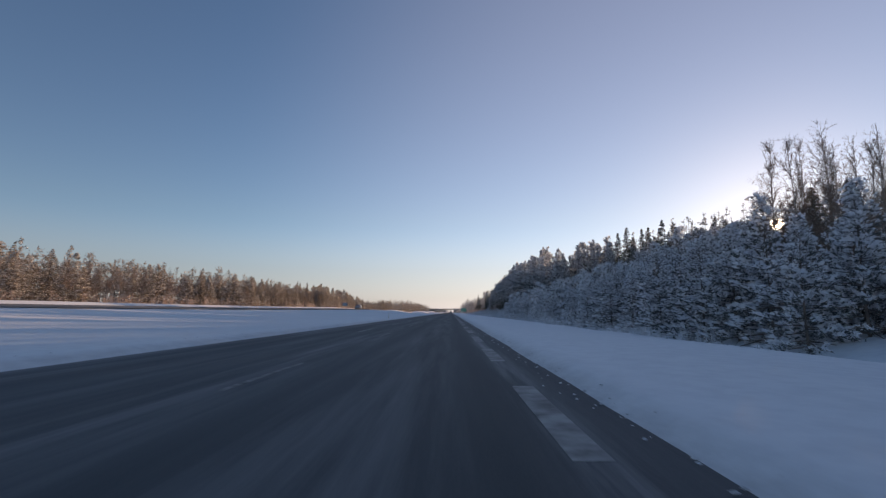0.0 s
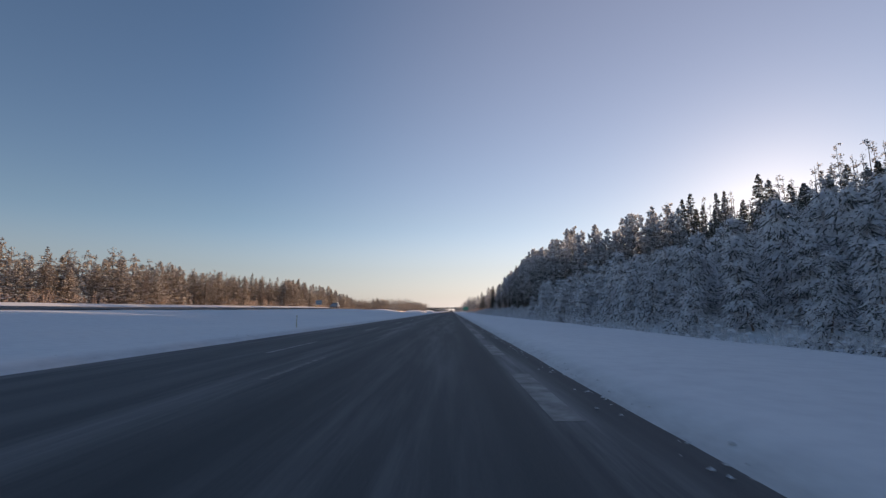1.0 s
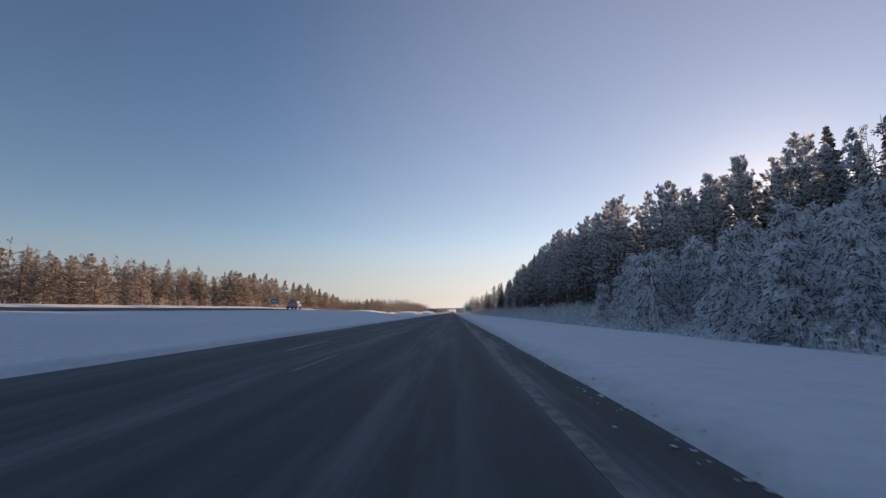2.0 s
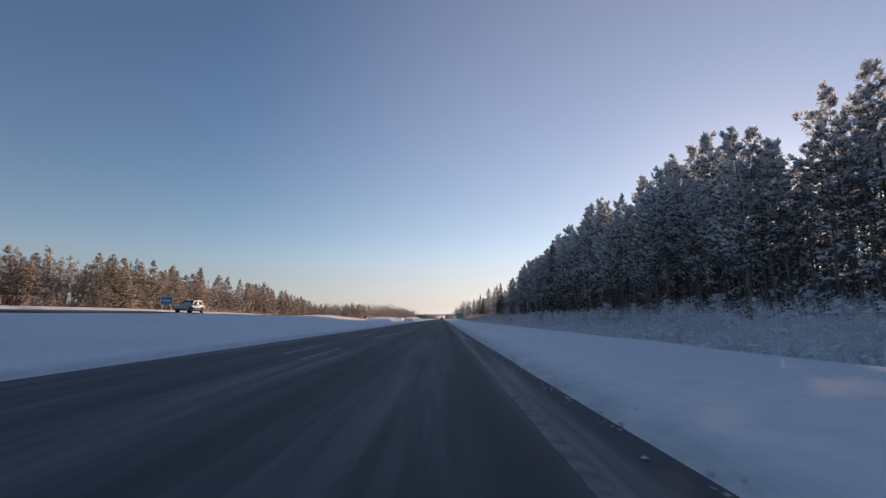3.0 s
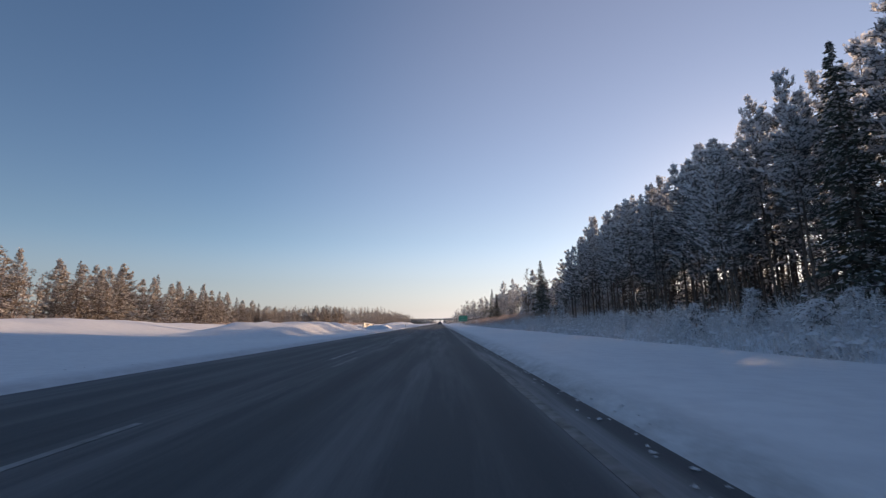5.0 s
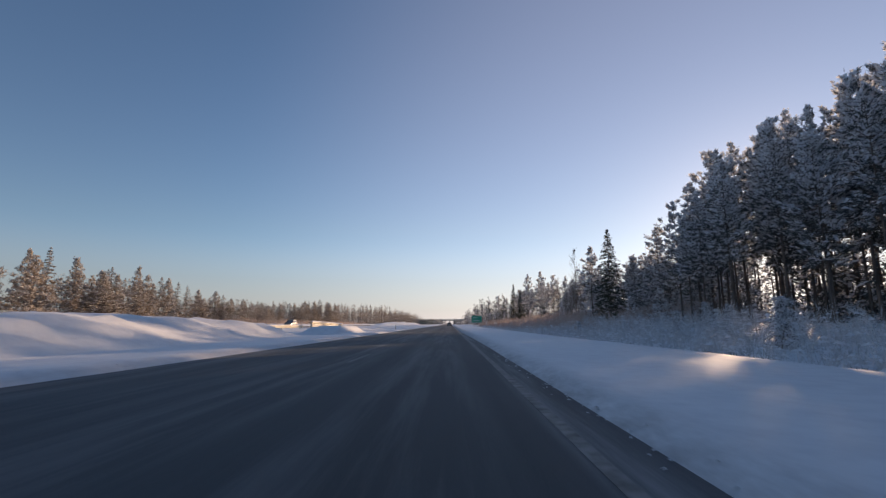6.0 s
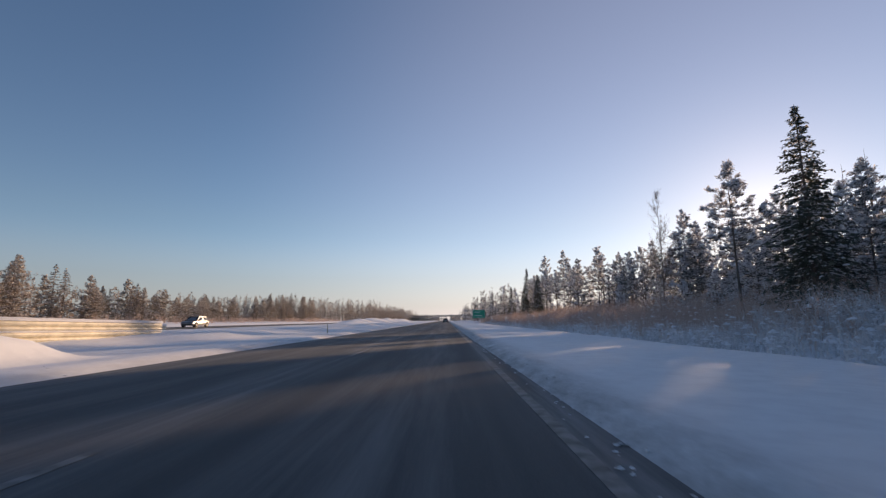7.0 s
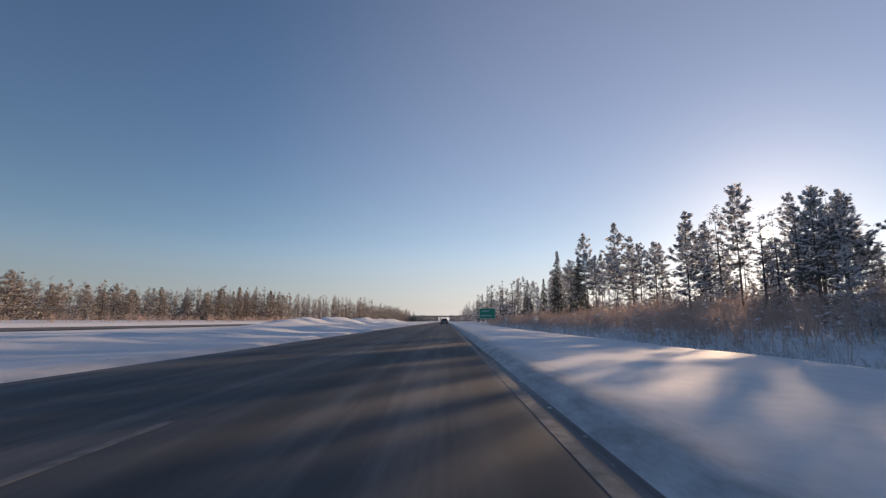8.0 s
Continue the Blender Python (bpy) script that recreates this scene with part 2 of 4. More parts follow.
def part(name, bm, mat, parent=None, label=""):
    me = bpy.data.meshes.new(name)
    bmesh.ops.recalc_face_normals(bm, faces=bm.faces)
    bm.to_mesh(me)
    bm.free()
    me.materials.append(mat)
    ob = new(name, me)
    if parent:
        ob.parent = parent
    return tagged(ob, label)


def box(bm, lo, hi, bevel=0.0):
    c = [(a + b) / 2 for a, b in zip(lo, hi)]
    s = [b - a for a, b in zip(lo, hi)]
    made = bmesh.ops.create_cube(bm, size=1, matrix=Matrix.Translation(c) @ Matrix.Diagonal((*s, 1)))
    if bevel:
        edges = list({e for v in made["verts"] for e in v.link_edges})
        bmesh.ops.bevel(bm, geom=edges, offset=bevel, segments=2, affect="EDGES")
    return bm


def boxed(lo, hi, bevel=0.0):
    return box(bmesh.new(), lo, hi, bevel)


def tube(bm, a, b, r0, r1=None, n=10):
    a, b = Vector(a), Vector(b)
    turn = (b - a).to_track_quat("Z", "Y").to_matrix().to_4x4()
    bmesh.ops.create_cone(bm, cap_ends=True, segments=n, radius1=r0, radius2=r0 if r1 is None else r1, depth=(b - a).length,
                          matrix=Matrix.Translation((a + b) / 2) @ turn)
    return bm


def empty(name):
    ob = new(name)
    ob.empty_display_size = 0.3
    return ob


# ---- lie of the land ----
def smooth(a, b, v):
    t = np.clip((np.asarray(v, float) - a) / (b - a), 0, 1)
    return t * t * (3 - 2 * t)


def other_road_z(y):
    return np.interp(y, [-100, 0, 90, 165, 205, 250, 300, 420, 900], [0.9, 0.95, 1.15, 1.6, 1.35, 0.12, 0.15, 0.15, 0.2])


def crossfall(y):
    return np.interp(y, [0, 200, 260, 900], [0.034, 0.036, 0.004, 0.004])


def wave(x, y, wx, wy, seed):
    """Gentle, never repeating waves from a few sines."""
    r = np.random.RandomState(seed)
    out = 0
    for k in range(6):
        a, p = r.uniform(0, 2 * math.pi, 2)
        f = 0.6 + 0.7 * k
        out = out + np.sin((x / wx * math.cos(a) + y / wy * math.sin(a)) * f * 2 * math.pi + p) / (1 + 0.6 * k)
    return out / 3


def land(x, y):
    x, y = np.asarray(x, float), np.asarray(y, float)
    x, y = np.broadcast_arrays(x, y)
    zo = other_road_z(y)
    edge = 0.14
    z = np.zeros_like(x)
    # median, between the two roads
    m = smooth(-7.4, -29.0, x)
    med = edge + (zo - edge) * m - 0.25 * np.sin(np.clip((x + 7.4) / -21.6, 0, 1) * math.pi) * smooth(300, 200, y)
    z = np.where((x < -7.4) & (x > -29.0), med, z)
    z = np.where(x <= -29.0, zo - 0.06 + crossfall(y) * np.clip(-x - 30.2, 0, 9.1) + 0.45 * smooth(-39.5, -42, x) + 0.3 * smooth(-44, -60, x), z)
    # the carriageway's bed
    z = np.where((x >= -7.4) & (x < -6.5), edge + (-0.08 - edge) * smooth(-7.0, -6.5, x), z)
    z = np.where((x >= -6.5) & (x < 1.1), -0.08, z)
    # shoulder, verge, ditch and the rise to the woods
    lap = 0.24 * smooth(80, 150, y) + 0.30 * smooth(225, 275, y)      # the snow laps farther over the shoulder along the pine wood
    z = np.where((x >= 1.1) & (x < 2.3), -0.08 + 0.22 * smooth(1.45, 2.2, x + lap), z)
    verge = 0.14 - 0.10 * smooth(3.0, 8.0, x) - 0.70 * smooth(8.4, 11.0, x) + 0.85 * smooth(11.5, 16.0, x) + 0.9 * smooth(16, 30, x)
    z = np.where(x >= 2.3, verge, z)
    off = smooth(2.2, 3.5, x) + smooth(-7.2, -9.0, x)
    z = z + off * (0.05 * wave(x, y, 9, 14, 3) + 0.006 * wave(x, y, 2.5, 4, 4)) * np.where(x < -29, 0.4, 1)
    # ridge of old snow in the median that hides the other road
    z = z + 0.55 * np.exp(-((x + 24.5) / 3.0) ** 2) * smooth(180, 200, y) * smooth(250, 232, y) * (1 + 0.25 * wave(x, y, 8, 9, 5))
    # ploughed heaps before the gap in the rail, the flat-topped heap at the rail, the low bank after it
    heap = smooth(203, 214, y) * smooth(244.5, 241.0, y) * (0.95 + 0.35 * wave(x, y, 5, 7, 7) + 0.24 * wave(x, y, 1.6, 2.4, 8))
    z = z + 1.05 * heap * smooth(-10.6, -13.2, x) * smooth(-19, -16, x)
    flat = smooth(246.4, 247.6, y) * smooth(256.4, 254.6, y)
    z = z + 0.66 * flat * smooth(-8.2, -9.4, x) * smooth(-12.8, -11.2, x)
    # snow drifted against the foot of the rail
    z = z + 0.26 * np.exp(-((x + 13.3) / 1.1) ** 2) * smooth(250, 254, y) * smooth(275, 268, y) * (1 + 0.2 * wave(x, y, 1.7, 2.6, 14))
    bank = smooth(262, 266, y) * smooth(430, 380, y) * (0.85 + 0.45 * wave(x, y, 4, 6, 9) + 0.2 * wave(x, y, 1.5, 2.2, 10))
    z = z + 0.42 * bank * np.exp(-((x + 11.3) / 1.7) ** 2)
    bank2 = smooth(306, 348, y) * smooth(470, 430, y) * (0.85 + 0.55 * wave(x, y, 8, 13, 11) + 0.2 * wave(x, y, 2.5, 4, 12))
    z = z + 1.25 * bank2 * np.exp(-((x + 17.5) / 3.0) ** 2)
    # crumbs of ploughed snow along both edges of the asphalt
    z = z + 0.02 * wave(x, y, 3.0, 6.0, 13) * (np.exp(-((x - 1.85) / 0.25) ** 2) + np.exp(-((x + 6.9) / 0.35) ** 2))
    return z


def ground_sheet():
    xs = np.concatenate([[-4500, -1500, -600, -300, -180, -130], np.arange(-110, -42, 4.0), np.arange(-42, -28, 1.0), np.arange(-28, -9.5, 0.75),
                         np.arange(-9.5, -6.2, 0.3), [-4, -2, 0], np.arange(1.06, 2.5, 0.12), np.arange(2.5, 3.4, 0.25), np.arange(3.4, 16, 0.9), np.arange(16, 60, 4.0), [70, 100, 160, 300, 600, 1500, 4500]])
    ys = np.concatenate([[-1500, -400, -150], np.arange(-60, 0, 6.0), np.arange(0, 330, 0.8), np.arange(330, 480, 2.0), np.arange(480, 900, 10.0),
                         [1000, 1300, 2000, 3200, 4800]])
    X, Y = np.meshgrid(xs, ys)
    Z = land(X, Y)
    v = np.stack([X.ravel(), Y.ravel(), Z.ravel()], -1)
    w = len(xs)
    i = (np.arange(len(ys) - 1)[:, None] * w + np.arange(w - 1)[None]).ravel()
    f = np.stack([i, i + 1, i + w + 1, i + w], -1)
    ob = soup("ground", v, f, M_SNOW, smooth=True)
    return tagged(ob, "smooth blue-white snow field with ploughed banks", "snow", kind="structure")


ground_sheet()


def road_strip(name, left, right, z_at, y0, y1, step, ragged, label, mat, seed):
    ys = np.concatenate([np.arange(y0, y1, step), [1100, 1500, 2500]])
    r = np.random.RandomState(seed)
    rough_l = ragged * wave(0 * ys, ys, 1, 3.1, seed) + ragged * 0.5 * r.uniform(-1, 1, len(ys))
    rough_r = ragged * wave(0 * ys, ys, 1, 2.7, seed + 1) + ragged * 0.5 * r.uniform(-1, 1, len(ys))
    mid = np.linspace(0, 1, 9)[1:-1]
    cols = [left + rough_l] + [left + (right - left) * m + 0 * ys for m in mid] + [right + rough_r]
    X = np.stack(cols, 1)
    Y = np.repeat(ys[:, None], X.shape[1], 1)
    Z = z_at(X, Y)
    w = X.shape[1]
    i = (np.arange(len(ys) - 1)[:, None] * w + np.arange(w - 1)[None]).ravel()
    v = np.stack([X.ravel(), Y.ravel(), Z.ravel()], -1)
    ob = soup(name, v, np.stack([i, i + 1, i + w + 1, i + w], -1), mat)
    return tagged(ob, label, "road", kind="structure")


road = road_strip("road", -6.95, 2.0, lambda x, y: 0 * y, -60, 900, 1.0, 0.02, "dark dry winter asphalt with pale salt streaks", M_ROAD, 21)
road_strip("far_road", -39.3, -30.2, lambda x, y: other_road_z(y) + 0.02 + crossfall(y) * (-x - 30.2), -60, 900, 3.0, 0.15, "dark asphalt of the opposite carriageway between snow fields", M_ROAD, 31)


# painted lines lie on the asphalt
def dash_mesh(name, width, length, mat):
    me = bpy.data.meshes.new(name)
    bm = boxed((-width / 2, -length / 2, 0.0015), (width / 2, length / 2, 0.004))
    bm.to_mesh(me)
    bm.free()
    me.materials.append(mat)
    return me


def lay(name, me, x, y):
    ob = new(name, me)
    ob.parent = road
    ob.location = (x, y, 0)
    return ob


block = dash_mesh("edge_block", 0.28, 3.0, M_OLDLINE)
for k in range(-3, 10):
    lay("edge_block", block, 1.07, 1.6 + 3.0 + 6.0 * (k - 1) + 6.0)
solid = dash_mesh("edge_line", 0.13, 20.0, M_LINE)
for k in range(52):
    lay("edge_line", solid, 0.98, 68.5 + 20.0 * k)
lane_dash = dash_mesh("lane_dash", 0.10, 3.0, M_LINE)
for k in range(-13, 64):
    lay("lane_dash", lane_dash, -2.6, 139.0 + 12.0 * k)
old_dash = dash_mesh("old_dash", 0.10, 4.0, M_OLDLINE)
for k in range(-2, 11):
    lay("old_dash", old_dash, -4.2, 47.5 + 12.0 * k)
for k in range(-5, 3):
    lay("old_dash", old_dash, -3.2, 165.8 + 12.0 * k)


# ---- trees ----
def unit(v):
    return v / (np.linalg.norm(v, axis=-1, keepdims=True) + 1e-9)


def blades(r, at, way, length, width, jitter=0.7):
    """Slim triangles that start at the given places and point roughly along way."""
    n = len(at)
    d = unit(way + jitter * r.normal(size=(n, 3)))
    s = unit(np.cross(d, r.normal(size=(n, 3))))
    L = length * r.uniform(0.6, 1.3, (n, 1))
    W = width * r.uniform(0.6, 1.3, (n, 1))
    v = np.stack([at - s * W / 2, at + s * W / 2, at + d * L], 1).reshape(-1, 3)
    return v, np.arange(3 * n).reshape(-1, 3)


def pads(r, at, radius, sides=5):
    """Small rounded heaps of snow, open below."""
    n = len(at)
    R = radius * r.uniform(0.5, 1.35, (n, 1))
    a = np.arange(sides) / sides * 2 * math.pi
    turn = r.uniform(0, 6.28, (n, 1))
    sx, sy = r.uniform(0.6, 1.4, (n, 1)), r.uniform(0.6, 1.4, (n, 1))
    ring = np.stack([np.cos(a + turn) * R * sx, np.sin(a + turn) * R * sy, r.uniform(-0.35, 0.0, (n, sides)) * R], -1) + at[:, None]
    top = at + np.concatenate([0.25 * R * r.normal(size=(n, 2)), 0.42 * R], -1)
    v = np.concatenate([ring, top[:, None]], 1).reshape(-1, 3)
    base = np.arange(n)[:, None, None] * (sides + 1)
    k = np.arange(sides)
    f = (base + np.stack([k, (k + 1) % sides, 0 * k + sides], -1)[None]).reshape(-1, 3)
    return v, f


def dabs(r, at, way, length, width, thick):
    """Long cushions of snow that lie along the boughs, open below."""
    n = len(at)
    d = unit(way + 0.25 * r.normal(size=(n, 3)))
    s = unit(np.cross(d, [[0, 0, 1.0]]) + 0.2 * r.normal(size=(n, 3)))
    u = np.cross(s, d)
    L, W, T = (q * r.uniform(0.55, 1.45, (n, 1)) for q in (length, width, thick))
    a = np.arange(6) / 6 * 2 * math.pi
    ring = at[:, None] + np.cos(a)[None, :, None] * (d * L / 2)[:, None] + np.sin(a)[None, :, None] * (s * W / 2)[:, None]
    ring = ring - u[:, None] * T[:, None] * r.uniform(0, 0.9, (n, 6, 1))
    top = at + u * T + d * L * r.uniform(-0.2, 0.2, (n, 1))
    v = np.concatenate([ring, top[:, None]], 1).reshape(-1, 3)
    k = np.arange(6)
    f = (np.arange(n)[:, None, None] * 7 + np.stack([k, (k + 1) % 6, 0 * k + 6], -1)[None]).reshape(-1, 3)
    return v, f


def sticks(a, b, ra, rb, sides=3):
    """Tapered rods from a to b."""
    a, b = np.asarray(a, float), np.asarray(b, float)
    n = len(a)
    d = unit(b - a)
    s = unit(np.cross(d, np.where(np.abs(d[:, 2:]) > 0.9, [[1.0, 0, 0]], [[0, 0, 1.0]])))
    u = np.cross(d, s)
    ang = np.arange(sides) / sides * 2 * math.pi
    ring = np.cos(ang)[None, :, None] * s[:, None] + np.sin(ang)[None, :, None] * u[:, None]
    ra, rb = np.broadcast_to(ra, (n,)), np.broadcast_to(rb, (n,))
    v = np.concatenate([a[:, None] + ring * ra[:, None, None], b[:, None] + ring * rb[:, None, None]], 1).reshape(-1, 3)
    k = np.arange(sides)
    f = (np.arange(n)[:, None, None] * (2 * sides) + np.stack([k, (k + 1) % sides, (k + 1) % sides + sides, k + sides], -1)[None]).reshape(-1, 4)
    return v, f


def stem(r, height, r0, bend=0.25, sides=7, steps=6):
    """A tapered, slightly crooked trunk: vertices, faces and the line it follows."""
    t = np.linspace(0, 1, steps)
    line = np.stack([bend * np.cumsum(r.normal(size=steps)) * 0.4, bend * np.cumsum(r.normal(size=steps)) * 0.4, t * height], -1)
    line[0, :2] = 0
    rad = r0 * (1 - 0.93 * t) * np.where(t == 0, 1.25, 1)
    a = np.arange(sides) / sides * 2 * math.pi
    v = (line[:, None] + np.stack([np.cos(a), np.sin(a), 0 * a], -1)[None] * rad[:, None, None]).reshape(-1, 3)
    v[:sides, 2] -= 0.5
    k = np.arange(sides)
    i = np.arange(steps - 1)[:, None] * sides
    f = np.stack([i + k, i + (k + 1) % sides, i + (k + 1) % sides + sides, i + k + sides], -1).reshape(-1, 4)
    return v, f, lambda h: np.stack([np.interp(h, line[:, 2], line[:, 0]), np.interp(h, line[:, 2], line[:, 1]), h], -1)


def join(*groups):
    vs, fs, n = [], [], 0
    for v, f in groups:
        vs.append(v)
        fs.extend((np.asarray(f) + n).tolist())
        n += len(v)
    return np.concatenate(vs), fs


def pine(seed, height, start, spread, gap, tufts, needles, snow, needle_mat, label="", cone=False, fine=1.0):
    """Scots pine: bare trunk with dead stubs, whorls of limbs that turn up at the tips, flat fans of needle tufts, snow lying on them."""
    r = np.random.RandomState(seed)
    tree = empty("pine_tree" if height > 10 else "young_pine")
    tv, tf, at = stem(r, height, height * 0.0056 + 0.02, 0.11)
    whorls = int(height * (0.98 - start) / gap)
    t = np.repeat((np.arange(whorls) + r.uniform(-0.4, 0.4, whorls)) / whorls, 4)
    t = np.clip(t + r.uniform(-0.55, 0.55, len(t)) / whorls, 0, 0.985)
    n = len(t)
    h = height * (start + (0.985 - start) * t)
    az = np.arange(n) * 1.571 + np.repeat(r.uniform(0, 6.28, whorls), 4) + r.uniform(-0.45, 0.45, n)
    prof = np.interp(t, [0, 0.12, 0.35, 0.65, 0.88, 1], [1.0, 0.96, 0.72, 0.38, 0.14, 0.03] if cone else [0.62, 0.95, 1.0, 0.62, 0.24, 0.03])
    side_of = 1 + 0.22 * np.sin(az + r.uniform(0, 6.28)) + 0.15 * np.sin(2 * az + 5 * t)
    L = spread * prof * side_of * (r.uniform(0.75, 1.12, n) if cone else r.uniform(0.38, 1.28, n)) * np.where(r.uniform(size=n) < (0.04 if cone else 0.12), 0.4, 1.0)
    out = np.stack([np.cos(az), np.sin(az), 0 * az], -1)
    up = np.array([[0, 0, 1.0]])
    rise = np.interp(t, [0, 0.3, 0.7, 1], [-0.26, 0.0, 0.42, 1.2]) + r.uniform(-0.14, 0.14, n)
    a = at(h)
    m = a + (out + up * rise[:, None]) * L[:, None] * 0.6
    b = m + (out * (0.95 if cone else 0.8) + up * (rise + (0.34 if cone else 0.62))[:, None]) * L[:, None] * 0.4
    dead = int(14 + 30 * start)
    hd = height * r.uniform(start * 0.25, start * 1.05 + 0.02, dead)
    azd = r.uniform(0, 6.28, dead)
    ad = at(hd)
    bd = ad + np.stack([np.cos(azd), np.sin(azd), r.uniform(-0.45, 0.1, dead)], -1) * r.uniform(0.3, 1.7, (dead, 1))
    soup("trunk", *join((tv, tf), sticks(a, m, 0.014 + 0.010 * L, 0.006 + 0.006 * L), sticks(m, b, 0.006 + 0.006 * L, 0.004), sticks(ad, bd, 0.016, 0.005)), M_BARK, tree)
    # fans of tufts: flat, wider half way out, narrow at the tip
    pick = np.arange(tufts) % 3
    u = (r.uniform(0.25, 1.03, (n, 3, 1)) ** 0.75)[:, pick] + 0.06 * r.normal(size=(n, tufts, 1))
    u[:, 0] = 1.0
    c = np.where(u < 0.6, a[:, None] + (m - a)[:, None] * (u / 0.6), m[:, None] + (b - m)[:, None] * ((u - 0.6) / 0.4))
    side = np.stack([-np.sin(az), np.cos(az), 0 * az], -1)[:, None]
    fan = r.uniform(-1, 1, (n, 3, 1))[:, pick] + 0.16 * r.normal(size=(n, tufts, 1))
    fan[:, 0] *= 0.2
    c = c + side * fan * (1.15 - u) * 0.55 * L[:, None, None] + r.normal(size=c.shape) * [0.09, 0.09, 0.12]
    c[..., 2] += 0.10 * np.abs(fan[..., 0]) * (0.3 + 0.3 * t[:, None])
    way = (out[:, None] * 0.8 + side * fan * 0.9 + up[None] * (0.45 + 0.6 * t[:, None, None])).reshape(-1, 3)
    c = c.reshape(-1, 3)
    size = np.repeat(np.clip(0.30 + 0.32 * L, 0.26, 1.0) * fine, tufts * needles)[:, None]
    root = np.repeat(c, needles, 0) + r.normal(size=(len(c) * needles, 3)) * [0.11, 0.11, 0.05] * size
    nv, nf = blades(r, root - [0, 0, 0.05], np.repeat(way, needles, 0), 0.36 * size, 0.085 * size, 0.65)
    soup("crown", nv, nf, needle_mat, tree, kind="stuff")
    # some boughs are laden, others have shed their snow; the upper crown holds the most rime
    load = np.clip(r.normal(0.66, 0.36, n), 0.05, 1.15) * np.interp(t, [0, 0.3, 0.6, 1], [0.95, 0.92, 0.88, 0.8] if cone else [0.34, 0.74, 1.15, 1.5]) * snow
    frost = r.uniform(size=len(root)) < 0.55 * np.repeat(load, tufts * needles)
    fv, ff = blades(r, root[frost] + [0, 0, 0.09], np.repeat(way, needles, 0)[frost] + [0, 0, 0.1], 0.40 * size[frost], 0.12 * size[frost], 0.75)
    keep = r.uniform(size=len(c)) < 0.82 * np.repeat(load, tufts)
    p = c[keep] + r.normal(size=(keep.sum(), 3)) * [0.06, 0.06, 0.02] + [0, 0, 0.07]
    big = size[::needles][keep]
    soup("snow_load", *join(dabs(r, p, way[keep] * [1, 1, 0.5 if cone else 0.95], 0.72 * big, (0.30 if cone else 0.29) * big, 0.11), (fv, ff)), M_SUNRIME if needle_mat is M_SUNPINE else M_TREESNOW, tree, "snow and rime on the boughs", kind="stuff")
    return tagged(tree, label, "tree")


def spruce(seed, height, width, whorls, needles, snow, needle_mat, label=""):
    """Norway spruce: a spire of drooping whorls to near the ground."""
    r = np.random.RandomState(seed)
    tree = empty("spruce_tree")
    tv, tf, at = stem(r, height, height * 0.009 + 0.03, 0.08)
    per = 7
    t = np.repeat(np.linspace(0.06, 0.99, whorls), per) + r.uniform(-0.012, 0.012, whorls * per)
    n = len(t)
    h = np.clip(t, 0.03, 0.99) * height
    az = r.uniform(0, 6.28, n)
    L = width * (np.clip(1 - t, 0, 1) ** 0.85) * r.uniform(0.65, 1.2, n) * smooth(-0.12, 0.12, t) + 0.08
    out = np.stack([np.cos(az), np.sin(az), 0 * az], -1)
    a = at(h)
    b = a + out * L[:, None] + np.array([[0, 0, 1.0]]) * (L * (0.35 * t - 0.42))[:, None]
    lv, lf = sticks(a, b, 0.012 + 0.01 * L, 0.005)
    soup("trunk", *join((tv, tf), (lv, lf)), M_BARK, tree)
    u = r.uniform(0.12, 1.0, (n, needles, 1))
    side = np.stack([-np.sin(az), np.cos(az), 0 * az], -1)[:, None]
    c = a[:, None] + (b - a)[:, None] * u + side * r.normal(size=(n, needles, 1)) * 0.20 * L[:, None, None] * (1.1 - u)
    c[..., 2] -= np.abs(r.normal(size=(n, needles))) * 0.08
    way = np.repeat((out + [0, 0, -0.45])[:, None], needles, 1) + side * r.normal(size=(n, needles, 1)) * 0.7
    fine = np.repeat(0.30 + 0.70 * np.clip(1 - t, 0, 1), needles)[:, None]
    nv, nf = blades(r, c.reshape(-1, 3), way.reshape(-1, 3), 0.48 * fine, 0.27 * fine, 0.35)
    soup("crown", nv, nf, needle_mat, tree, kind="stuff")
    k = r.uniform(size=n * needles) < snow
    p = c.reshape(-1, 3)[k] + [0, 0, 0.05]
    soup("snow_load", *dabs(r, p, way.reshape(-1, 3)[k], 0.42 * fine[k], 0.24 * fine[k], 0.05), M_SUNRIME if needle_mat is M_SUNPINE else M_TREESNOW, tree, "snow lying on the boughs", kind="stuff")
    return tagged(tree, label, "tree")


